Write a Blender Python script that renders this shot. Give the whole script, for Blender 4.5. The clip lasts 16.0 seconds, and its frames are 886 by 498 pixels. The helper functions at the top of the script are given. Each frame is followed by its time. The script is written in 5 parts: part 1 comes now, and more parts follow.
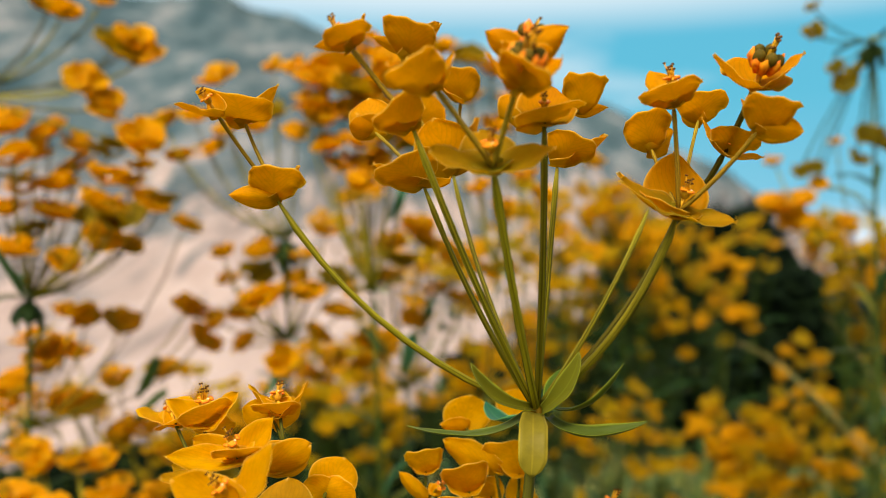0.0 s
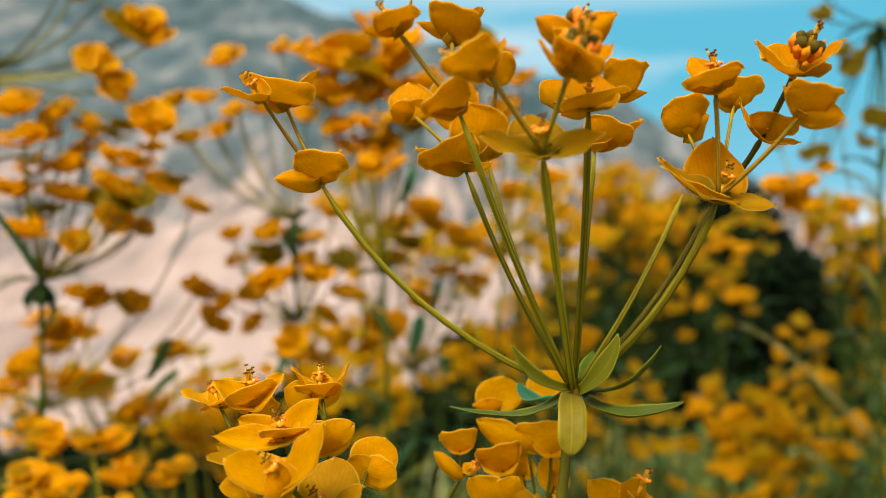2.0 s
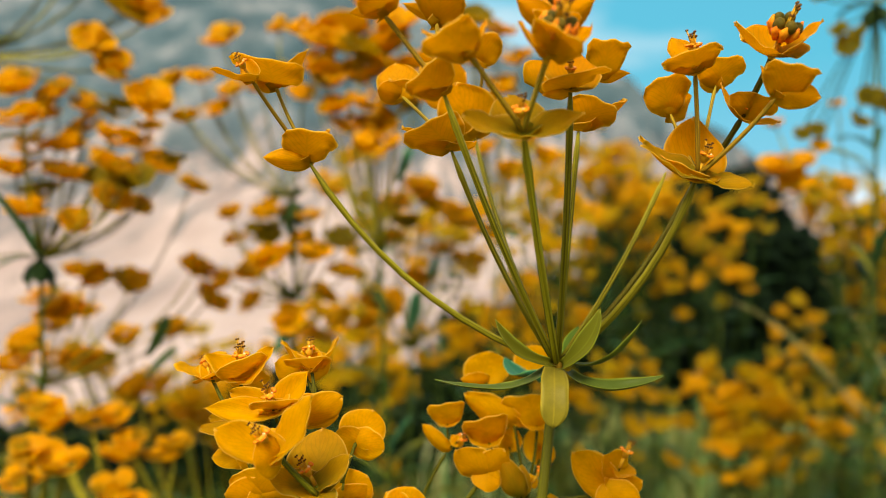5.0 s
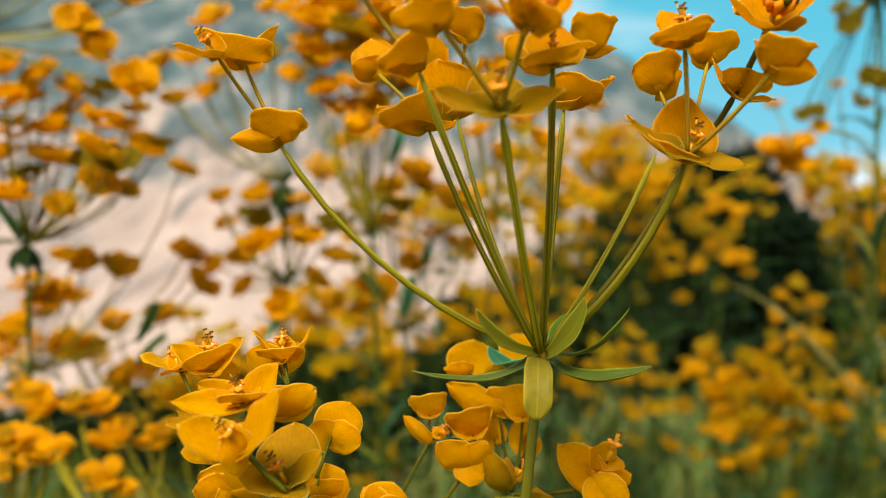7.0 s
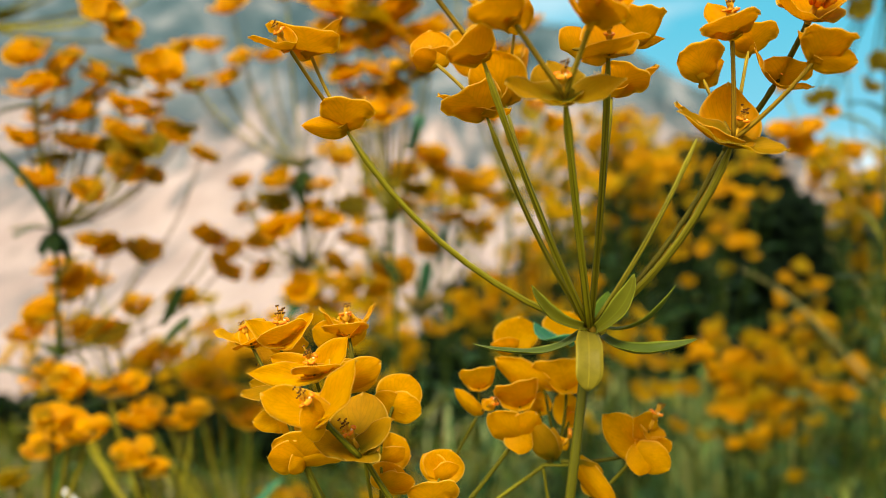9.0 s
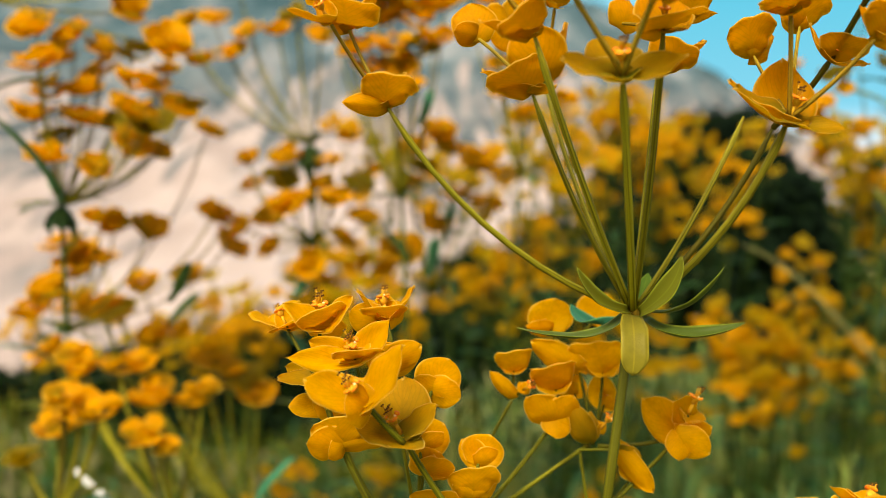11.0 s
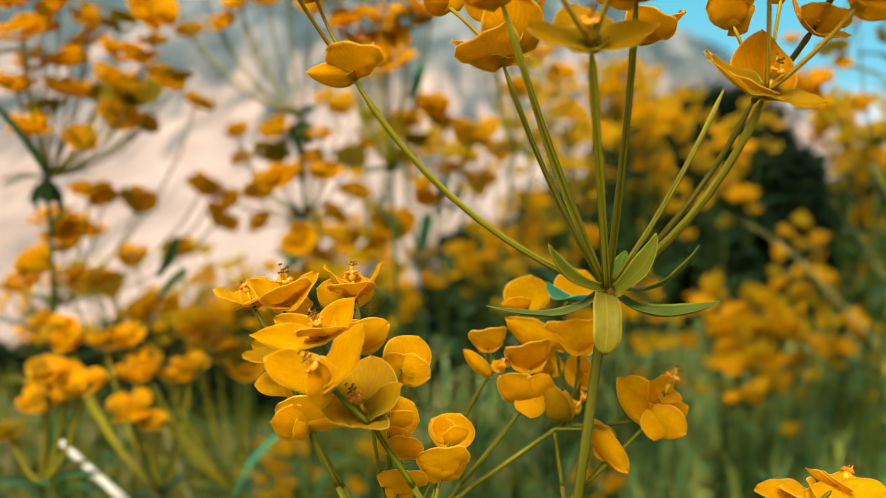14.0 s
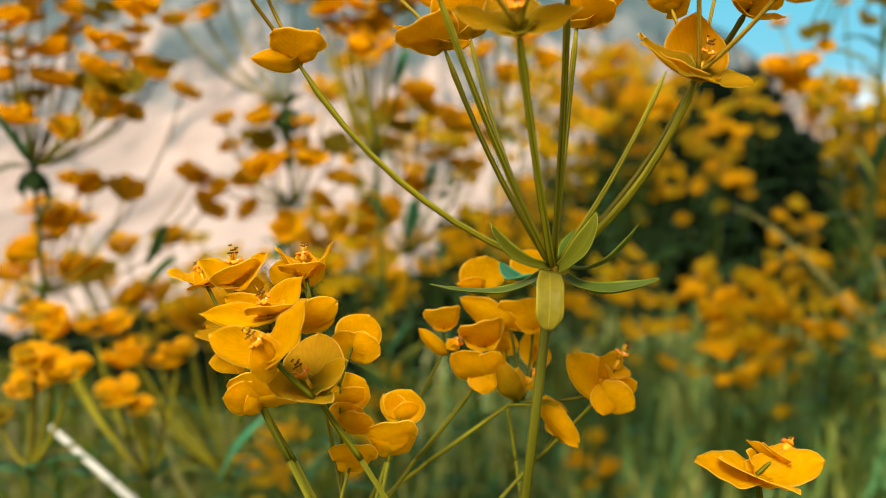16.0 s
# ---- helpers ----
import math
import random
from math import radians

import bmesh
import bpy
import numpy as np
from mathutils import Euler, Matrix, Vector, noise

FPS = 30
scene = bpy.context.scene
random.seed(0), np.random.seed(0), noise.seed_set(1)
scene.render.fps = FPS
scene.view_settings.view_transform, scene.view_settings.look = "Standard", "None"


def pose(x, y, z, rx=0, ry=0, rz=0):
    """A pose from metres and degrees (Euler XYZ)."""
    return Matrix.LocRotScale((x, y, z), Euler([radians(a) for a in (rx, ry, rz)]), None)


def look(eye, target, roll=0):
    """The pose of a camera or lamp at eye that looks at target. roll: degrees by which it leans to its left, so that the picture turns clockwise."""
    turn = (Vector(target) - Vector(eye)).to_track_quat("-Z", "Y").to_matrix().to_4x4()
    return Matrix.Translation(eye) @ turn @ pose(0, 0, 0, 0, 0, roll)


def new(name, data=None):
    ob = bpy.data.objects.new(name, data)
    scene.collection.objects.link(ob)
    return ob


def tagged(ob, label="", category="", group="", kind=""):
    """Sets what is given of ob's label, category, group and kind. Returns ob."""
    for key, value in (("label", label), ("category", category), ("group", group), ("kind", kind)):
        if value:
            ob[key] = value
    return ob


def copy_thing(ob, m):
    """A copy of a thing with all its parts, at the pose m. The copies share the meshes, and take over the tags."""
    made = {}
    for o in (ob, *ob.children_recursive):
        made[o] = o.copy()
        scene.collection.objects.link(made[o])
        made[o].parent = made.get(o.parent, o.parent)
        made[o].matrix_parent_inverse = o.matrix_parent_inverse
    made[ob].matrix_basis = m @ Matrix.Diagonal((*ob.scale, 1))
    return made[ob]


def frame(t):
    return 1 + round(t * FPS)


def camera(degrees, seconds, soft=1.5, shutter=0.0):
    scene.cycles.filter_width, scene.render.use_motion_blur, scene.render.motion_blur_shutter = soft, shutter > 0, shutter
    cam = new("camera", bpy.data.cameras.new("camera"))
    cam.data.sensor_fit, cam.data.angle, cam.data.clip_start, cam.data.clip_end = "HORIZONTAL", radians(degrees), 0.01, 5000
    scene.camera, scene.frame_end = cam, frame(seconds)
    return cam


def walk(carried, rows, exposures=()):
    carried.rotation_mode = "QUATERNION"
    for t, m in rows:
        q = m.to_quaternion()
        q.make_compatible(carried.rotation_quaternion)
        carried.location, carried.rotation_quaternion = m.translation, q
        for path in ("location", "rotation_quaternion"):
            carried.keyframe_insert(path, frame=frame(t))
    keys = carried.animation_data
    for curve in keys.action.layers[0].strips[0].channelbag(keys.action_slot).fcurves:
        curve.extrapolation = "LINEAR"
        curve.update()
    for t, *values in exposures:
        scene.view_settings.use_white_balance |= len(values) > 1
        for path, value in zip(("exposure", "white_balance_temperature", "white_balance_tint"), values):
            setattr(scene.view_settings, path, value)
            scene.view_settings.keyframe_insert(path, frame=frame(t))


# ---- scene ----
# A flowering spurge on a hillside, close up: scale from bracts about 12 mm wide and umbel rays 5 to 6 cm long.
cam = camera(54.0, 16.0, soft=0.6)
cam.data.dof.use_dof = True
cam.data.dof.focus_distance = 0.155
cam.data.dof.aperture_fstop = 13.8
PATH = [
    (0, look((0.0000, 0.0000, 0.5500), (0.0000, 1.0000, 0.5500), 0.00)),
    (0.5, look((-0.0028, 0.0011, 0.5495), (0.0025, 1.0011, 0.5449), 0.02)),
    (1, look((-0.0060, 0.0032, 0.5501), (0.0016, 1.0031, 0.5390), 0.23)),
    (1.5, look((-0.0080, 0.0014, 0.5502), (0.0000, 1.0013, 0.5343), 0.15)),
    (2, look((-0.0083, -0.0020, 0.5503), (-0.0012, 0.9977, 0.5293), 0.06)),
    (2.5, look((-0.0079, -0.0059, 0.5502), (-0.0025, 0.9937, 0.5250), 0.30)),
    (3, look((-0.0064, -0.0093, 0.5500), (-0.0020, 0.9903, 0.5228), 0.15)),
    (3.5, look((-0.0056, -0.0105, 0.5503), (-0.0006, 0.9889, 0.5186), 0.11)),
    (4, look((-0.0059, -0.0104, 0.5502), (0.0001, 0.9890, 0.5149), 0.07)),
    (6.5, look((-0.0028, 0.0026, 0.5501), (0.0023, 1.0007, 0.4887), 0.17)),
    (7, look((-0.0016, 0.0017, 0.5501), (0.0033, 0.9996, 0.4857), -0.03)),
    (7.5, look((-0.0020, -0.0006, 0.5497), (0.0043, 0.9972, 0.4832), -0.22)),
    (8, look((-0.0045, -0.0027, 0.5496), (0.0031, 0.9948, 0.4796), -0.23)),
    (8.5, look((-0.0080, -0.0051, 0.5494), (-0.0011, 0.9922, 0.4761), -0.45)),
    (9, look((-0.0123, -0.0073, 0.5497), (-0.0059, 0.9895, 0.4693), -0.27)),
    (11.5, look((-0.0211, -0.0009, 0.5508), (-0.0049, 0.9921, 0.4341), 0.08)),
    (12, look((-0.0202, 0.0009, 0.5511), (-0.0038, 0.9931, 0.4275), 0.42)),
    (12.5, look((-0.0185, 0.0023, 0.5508), (-0.0029, 0.9939, 0.4230), 0.40)),
    (13, look((-0.0166, 0.0021, 0.5509), (-0.0035, 0.9933, 0.4186), 0.25)),
    (13.5, look((-0.0159, 0.0031, 0.5508), (-0.0035, 0.9937, 0.4146), 0.45)),
    (14, look((-0.0151, 0.0010, 0.5502), (-0.0037, 0.9914, 0.4124), 0.16)),
    (14.5, look((-0.0128, 0.0005, 0.5505), (-0.0040, 0.9903, 0.4082), 0.12)),
    (15, look((-0.0101, -0.0048, 0.5504), (-0.0038, 0.9847, 0.4055), 0.14)),
    (15.5, look((-0.0064, -0.0065, 0.5510), (-0.0016, 0.9825, 0.4029), -0.09)),
    (16, look((-0.0047, -0.0035, 0.5493), (0.0015, 0.9850, 0.3983), -0.33)),
]
walk(cam, PATH, ((0, 0.24, 7000, 8), (4, 0.3, 7000, 6), (7, 0.38, 7000, 3), (16, 0.45, 7000, 2)))

# ---- world and light ----
SUN_EL, SUN_AZ = 52.0, 200.0     # degrees above the horizon; compass turn of the sun, clockwise from +y
world = bpy.data.worlds.new("sky")
scene.world = world
world.use_nodes = True
wn = world.node_tree
sky = wn.nodes.new("ShaderNodeTexSky")
sky.sky_type = 'NISHITA'
sky.sun_disc = False
sky.sun_elevation = radians(SUN_EL)
sky.sun_rotation = radians(SUN_AZ)
sky.dust_density = 4.0
wn.links.new(sky.outputs[0], wn.nodes["Background"].inputs[0])
wn.nodes["Background"].inputs[1].default_value = 0.102
sun_data = bpy.data.lights.new("sun", 'SUN')
sun_data.energy = 4.4
sun_data.angle = radians(20)
sun_data.color = (1.0, 0.95, 0.88)
sun = new("sun", sun_data)
sun_dir = Vector((math.sin(radians(SUN_AZ)) * math.cos(radians(SUN_EL)),
                  math.cos(radians(SUN_AZ)) * math.cos(radians(SUN_EL)), math.sin(radians(SUN_EL))))
sun.matrix_world = look(sun_dir * 50, (0, 0, 0))


# ---- materials ----
class Nodes:
    """A small wrapper to write node materials briefly."""

    def __init__(self, name):
        self.mat = bpy.data.materials.new(name)
        self.mat.use_nodes = True
        self.tree = self.mat.node_tree
        self.shader = self.tree.nodes["Principled BSDF"]
        self.result = self.tree.nodes["Material Output"]

    def add(self, kind, **values):
        node = self.tree.nodes.new(kind)
        for key, value in values.items():
            node.inputs[key.replace("_", " ")].default_value = value
        return node

    def link(self, a, b):
        self.tree.links.new(a, b)

    def noise(self, scale, detail=4.0, rough=0.6, space="Object", stretch=None):
        co = self.add("ShaderNodeTexCoord").outputs[space]
        if stretch:
            m = self.add("ShaderNodeMapping")
            m.inputs["Scale"].default_value = stretch
            self.link(co, m.inputs[0])
            co = m.outputs[0]
        n = self.add("ShaderNodeTexNoise", Scale=scale, Detail=detail, Roughness=rough)
        self.link(co, n.inputs["Vector"])
        return n.outputs["Fac"]

    def ramp(self, fac, *stops):
        r = self.add("ShaderNodeValToRGB")
        els = r.color_ramp.elements
        while len(els) < len(stops):
            els.new(0.5)
        for el, (at, colour) in zip(els, stops):
            el.position, el.color = at, (*colour, 1) if len(colour) == 3 else colour
        self.link(fac, r.inputs[0])
        return r.outputs[0]

    def mix(self, fac, a, b, how='MIX'):
        m = self.tree.nodes.new("ShaderNodeMix")
        m.data_type, m.blend_type = 'RGBA', how
        for value, socket in ((fac, m.inputs[0]), (a, m.inputs[6]), (b, m.inputs[7])):
            if isinstance(value, (int, float)):
                socket.default_value = value
            elif isinstance(value, tuple):
                socket.default_value = (*value, 1)
            else:
                self.link(value, socket)
        return m.outputs[2]

    def math(self, how, a, b=0.0):
        m = self.tree.nodes.new("ShaderNodeMath")
        m.operation = how
        for value, socket in ((a, m.inputs[0]), (b, m.inputs[1])):
            if isinstance(value, (int, float)):
                socket.default_value = value
            else:
                self.link(value, socket)
        return m.outputs[0]

    def bump(self, height, strength, distance):
        b = self.add("ShaderNodeBump", Strength=strength, Distance=distance)
        self.link(height, b.inputs["Height"])
        self.link(b.outputs[0], self.shader.inputs["Normal"])
        return b.outputs[0]

    def leafy(self, colour, share):
        """Lets part of the light through, as thin living tissue does."""
        tr = self.add("ShaderNodeBsdfTranslucent")
        self.link(colour, tr.inputs[0])
        mx = self.add("ShaderNodeMixShader")
        mx.inputs[0].default_value = share
        self.link(self.shader.outputs[0], mx.inputs[1])
        self.link(tr.outputs[0], mx.inputs[2])
        self.link(mx.outputs[0], self.result.inputs[0])

    def rand(self):
        return self.add("ShaderNodeObjectInfo").outputs["Random"]

    def set(self, **values):
        for key, value in values.items():
            self.shader.inputs[key.replace("_", " ")].default_value = value
        return self


def petal_material(name, low, mid, high, green, green_share):
    n = Nodes(name)
    uv = n.add("ShaderNodeTexCoord").outputs["UV"]
    sep = n.add("ShaderNodeSeparateXYZ")
    n.link(uv, sep.inputs[0])
    along, across = sep.outputs[0], n.math('ABSOLUTE', n.math('SUBTRACT', sep.outputs[1], 0.5))
    base = n.ramp(n.rand(), (0.0, low), (0.5, mid), (1.0, high))
    blotch = n.ramp(n.noise(3.4, 6.0, 0.7), (0.40, (0, 0, 0)), (0.66, (1, 1, 1)))
    col = n.mix(n.math('MULTIPLY', blotch, 0.6), base, (low[0] * 0.66, low[1] * 0.62, low[2]))
    mottle = n.ramp(n.noise(11.0, 5.0, 0.65), (0.44, (0, 0, 0)), (0.64, (1, 1, 1)))
    col = n.mix(n.math('MULTIPLY', mottle, 0.28), col, (low[0] * 0.72, low[1] * 0.58, low[2]))
    # greener towards the throat of the bract
    throat = n.math('MULTIPLY', n.ramp(along, (0.0, (1, 1, 1)), (0.82, (0, 0, 0))),
                    n.ramp(n.noise(1.9, 4.0), (0.30, (0.35, 0.35, 0.35)), (0.62, (1, 1, 1))))
    col = n.mix(n.math('MULTIPLY', throat, green_share), col, green)
    # feathery veins that leave the midrib at a slant, and a midrib
    slant = n.math('SUBTRACT', n.math('MULTIPLY', along, 44.0), n.math('MULTIPLY', across, 62.0))
    wob = n.math('ADD', slant, n.math('MULTIPLY', n.noise(5.0, 3.0), 7.0))
    vein = n.ramp(n.math('SINE', wob), (0.62, (0, 0, 0)), (1.0, (1, 1, 1)))
    rib = n.ramp(across, (0.0, (1, 1, 1)), (0.035, (0, 0, 0)))
    lines = n.math('MAXIMUM', n.math('MULTIPLY', vein, 0.24), n.math('MULTIPLY', rib, 0.2))
    col = n.mix(lines, col, tuple(c * 0.62 for c in green))
    # pale thin margin and darker line inside, with the backlit rim painted in
    rim = n.ramp(n.math('MAXIMUM', across, n.math('SUBTRACT', along, 0.5)), (0.468, (0, 0, 0)), (0.494, (1, 1, 1)))
    inner = n.ramp(across, (0.36, (0, 0, 0)), (0.44, (1, 1, 1)), (0.47, (0, 0, 0)))
    col = n.mix(n.math('MULTIPLY', inner, 0.30), col, (low[0] * 0.5, low[1] * 0.36, low[2]))
    col = n.mix(n.math('MULTIPLY', rim, 0.6), col, (1.0, 0.74, 0.16))
    speck = n.ramp(n.noise(26.0, 2.0), (0.70, (0, 0, 0)), (0.76, (1, 1, 1)))
    col = n.mix(n.math('MULTIPLY', speck, 0.3), col, (0.30, 0.10, 0.005))
    n.link(col, n.shader.inputs["Base Color"])
    n.set(Roughness=0.6, Specular_IOR_Level=0.06)
    n.bump(n.math('ADD', n.math('MULTIPLY', n.noise(4.0, 3.0), 0.5), n.math('MULTIPLY', vein, -0.07)), 0.30, 0.0004)
    n.leafy(n.mix(0.6, col, (1.0, 0.70, 0.02)), 0.62)
    return n.mat


M_BRACT = petal_material("bract_orange", (0.76, 0.315, 0.002), (0.87, 0.385, 0.003), (0.97, 0.465, 0.004), (0.30, 0.19, 0.005), 0.85)
M_BRACT_GOLD = petal_material("bract_golden", (0.78, 0.39, 0.003), (0.88, 0.46, 0.004), (0.95, 0.54, 0.006), (0.46, 0.31, 0.008), 0.4)
M_BRACT_FAR = petal_material("bract_deep_orange", (0.56, 0.235, 0.003), (0.66, 0.29, 0.003), (0.78, 0.37, 0.004), (0.36, 0.22, 0.006), 0.4)
M_BRACT_GREEN = petal_material("bract_greenish", (0.50, 0.27, 0.005), (0.56, 0.305, 0.006), (0.62, 0.335, 0.008), (0.13, 0.165, 0.010), 1.0)


def green_material(name, a, b, c, rough=0.45, through_share=0.2, scale=60.0, gloss=0.25, rim=0.9):
    n = Nodes(name)
    col = n.ramp(n.rand(), (0.0, a), (0.5, b), (1.0, c))
    uv = n.add("ShaderNodeSeparateXYZ")
    n.link(n.add("ShaderNodeTexCoord").outputs["UV"], uv.inputs[0])
    across = n.math('ABSOLUTE', n.math('SUBTRACT', uv.outputs[1], 0.5))
    lines = n.math('MAXIMUM', n.ramp(across, (0.015, (0.16, 0.16, 0.16)), (0.05, (0, 0, 0))), n.ramp(across, (0.42, (0, 0, 0)), (0.465, (rim, rim, rim))))
    col = n.mix(lines, col, (min(1.0, c[0] * 2.6), min(1.0, c[1] * 2.4), c[2] * 2.0))
    patch = n.ramp(n.noise(scale, 4.0), (0.4, (0, 0, 0)), (0.65, (1, 1, 1)))
    col = n.mix(n.math('MULTIPLY', patch, 0.45), col, tuple(x * 0.6 for x in a))
    n.link(col, n.shader.inputs["Base Color"])
    n.set(Roughness=rough, Specular_IOR_Level=gloss)
    n.bump(n.noise(scale * 12, 3.0), 0.25, 0.0003)
    if through_share:
        n.leafy(col, through_share)
    return n.mat


def stem_material(name, a, b, c):
    n = Nodes(name)
    col = n.ramp(n.rand(), (0.0, a), (0.45, b), (1.0, c))
    # dark stripes put the shade of the stalk's grooves and dark side into colour
    groove_shade = n.ramp(n.noise(1.0, 4.0, 0.6, 'UV', (9.0, 1.3, 1.0)), (0.40, (0, 0, 0)), (0.62, (1, 1, 1)))
    col = n.mix(n.math('MULTIPLY', groove_shade, 0.8), col, tuple(x * 0.30 for x in a))
    spot = n.ramp(n.noise(1.0, 2.0, 0.5, 'UV', (5.0, 30.0, 1.0)), (0.72, (0, 0, 0)), (0.75, (1, 1, 1)))
    col = n.mix(n.math('MULTIPLY', spot, 0.7), col, (0.13, 0.045, 0.012))
    n.link(col, n.shader.inputs["Base Color"])
    n.set(Roughness=0.55, Specular_IOR_Level=0.08)
    n.bump(groove_shade, 0.3, 0.0003)
    return n.mat


M_BRACT_OLIVE = petal_material("bract_olive", (0.17, 0.14, 0.006), (0.25, 0.195, 0.008), (0.33, 0.245, 0.010), (0.09, 0.12, 0.012), 0.8)
M_STEM_FAR = stem_material("stem_green", (0.022, 0.050, 0.006), (0.04, 0.075, 0.010), (0.085, 0.115, 0.016))
M_STEM = stem_material("stem_olive", (0.085, 0.066, 0.005), (0.20, 0.165, 0.009), (0.46, 0.39, 0.022))
M_STEM_GREEN = stem_material("stem_fresh", (0.095, 0.088, 0.005), (0.145, 0.132, 0.006), (0.22, 0.195, 0.009))
M_RAYLET = stem_material("stem_tan", (0.22, 0.115, 0.008), (0.33, 0.19, 0.012), (0.45, 0.32, 0.025))
M_LEAF = green_material("leaf_green", (0.16, 0.15, 0.010), (0.22, 0.205, 0.013), (0.17, 0.20, 0.018), scale=3.0, gloss=0.12)
M_LEAF_TEAL = green_material("leaf_glaucous", (0.025, 0.14, 0.065), (0.04, 0.18, 0.08), (0.08, 0.22, 0.08), scale=3.0)
M_LEAF_GOLD = green_material("leaf_golden_olive", (0.21, 0.16, 0.012), (0.24, 0.19, 0.016), (0.27, 0.21, 0.018), scale=260.0, gloss=0.12, rim=0.3)
M_LEAF_EDGED = green_material("leaf_pale_edged", (0.075, 0.105, 0.012), (0.095, 0.125, 0.014), (0.115, 0.14, 0.016), scale=220.0, gloss=0.15)
M_LEAF_FRESH = green_material("leaf_fresh", (0.10, 0.17, 0.012), (0.13, 0.20, 0.014), (0.16, 0.22, 0.016), scale=220.0, gloss=0.12)
M_LEAF_FIELD = green_material("leaf_bluish", (0.025, 0.10, 0.045), (0.04, 0.13, 0.05), (0.07, 0.17, 0.055), scale=50.0, gloss=0.1)
M_LEAF_DARK = green_material("leaf_dark", (0.02, 0.048, 0.012), (0.035, 0.07, 0.016), (0.055, 0.09, 0.02), scale=50.0, gloss=0.1)


def plain_material(name, a, b, scale, rough=0.5):
    n = Nodes(name)
    col = n.ramp(n.noise(scale, 4.0), (0.35, a), (0.65, b))
    n.link(col, n.shader.inputs["Base Color"])
    n.set(Roughness=rough, Specular_IOR_Level=0.1)
    n.bump(n.noise(scale * 3, 3.0), 0.3, 0.0004)
    return n.mat


M_GLAND = plain_material("gland", (0.62, 0.09, 0.008), (0.82, 0.30, 0.010), 1.0, 0.45)
M_FILAMENT = plain_material("filament", (0.50, 0.22, 0.010), (0.72, 0.38, 0.02), 1.0)
M_ANTHER = plain_material("anther", (0.07, 0.03, 0.005), (0.20, 0.08, 0.01), 3.0, 0.8)
M_CAPSULE = plain_material("capsule", (0.045, 0.04, 0.004), (0.14, 0.085, 0.006), 0.6, 0.7)
M_STRAW = plain_material("dead_stalk", (0.50, 0.47, 0.42), (0.57, 0.54, 0.48), 40.0, 0.7)

M_DROP = plain_material("nectar", (0.80, 0.55, 0.25), (0.88, 0.68, 0.38), 2.0, 0.3)
CYATH_MATS = (M_GLAND, M_FILAMENT, M_ANTHER, M_CAPSULE, M_DROP)


# ---- mesh helpers ----
def to_mesh(name, bm, *mats, smooth=True):
    me = bpy.data.meshes.new(name)
    bm.to_mesh(me)
    bm.free()
    for m in mats:
        me.materials.append(m)
    if smooth:
        me.polygons.foreach_set("use_smooth", [True] * len(me.polygons))
    return me


def part(name, data, parent, label="", matrix=None):
    """Links a mesh as one object under a thing or a part; matrix is in world space."""
    ob = new(name, data)
    ob.parent = parent
    if matrix is not None:
        up = parent.get("at")
        base = Matrix.Translation(up) if up is not None else Matrix()
        ob.matrix_local = base.inverted() @ matrix
        ob["at"] = tuple(matrix.translation)
    if label:
        tagged(ob, label)
    return ob


def thing(name, at, label, category, group="", kind=""):
    ob = new(name)
    ob.location = at
    ob["at"] = tuple(at)
    return tagged(ob, label, category, group, kind)


def tube(bm, pts, radii, sides=8, slot=0):
    """A closed tapered tube along a list of points."""
    rings = []
    side = None
    uvl = bm.loops.layers.uv.verify()
    for i, p in enumerate(pts):
        way = (pts[min(i + 1, len(pts) - 1)] - pts[max(i - 1, 0)]).normalized()
        if side is None:
            side = way.orthogonal().normalized()
        side = (side - way * side.dot(way)).normalized()
        other = way.cross(side)
        rings.append([bm.verts.new(p + (side * math.cos(2 * math.pi * k / sides) + other * math.sin(2 * math.pi * k / sides)) * radii[i] * (1.0 + 0.07 * (k % 2)))
                      for k in range(sides)])
    faces = []
    for i, (a, b) in enumerate(zip(rings, rings[1:])):
        for k in range(sides):
            f = bm.faces.new((a[k], a[(k + 1) % sides], b[(k + 1) % sides], b[k]))
            for lp, (u, v) in zip(f.loops, ((k, i), (k + 1, i), (k + 1, i + 1), (k, i + 1))):
                lp[uvl].uv = (u / sides, v / len(pts))
            faces.append(f)
    faces.append(bm.faces.new(rings[0][::-1]))
    faces.append(bm.faces.new(rings[-1]))
    for f in faces:
        f.material_index = slot


def bend_points(a, b, bend, n=9):
    """Points of a bowed line from a to b; bend is how far its middle is pushed aside."""
    a, b, bend = Vector(a), Vector(b), Vector(bend)
    return [a.lerp(b, i / n) + bend * (4 * (i / n) * (1 - i / n)) for i in range(n + 1)]


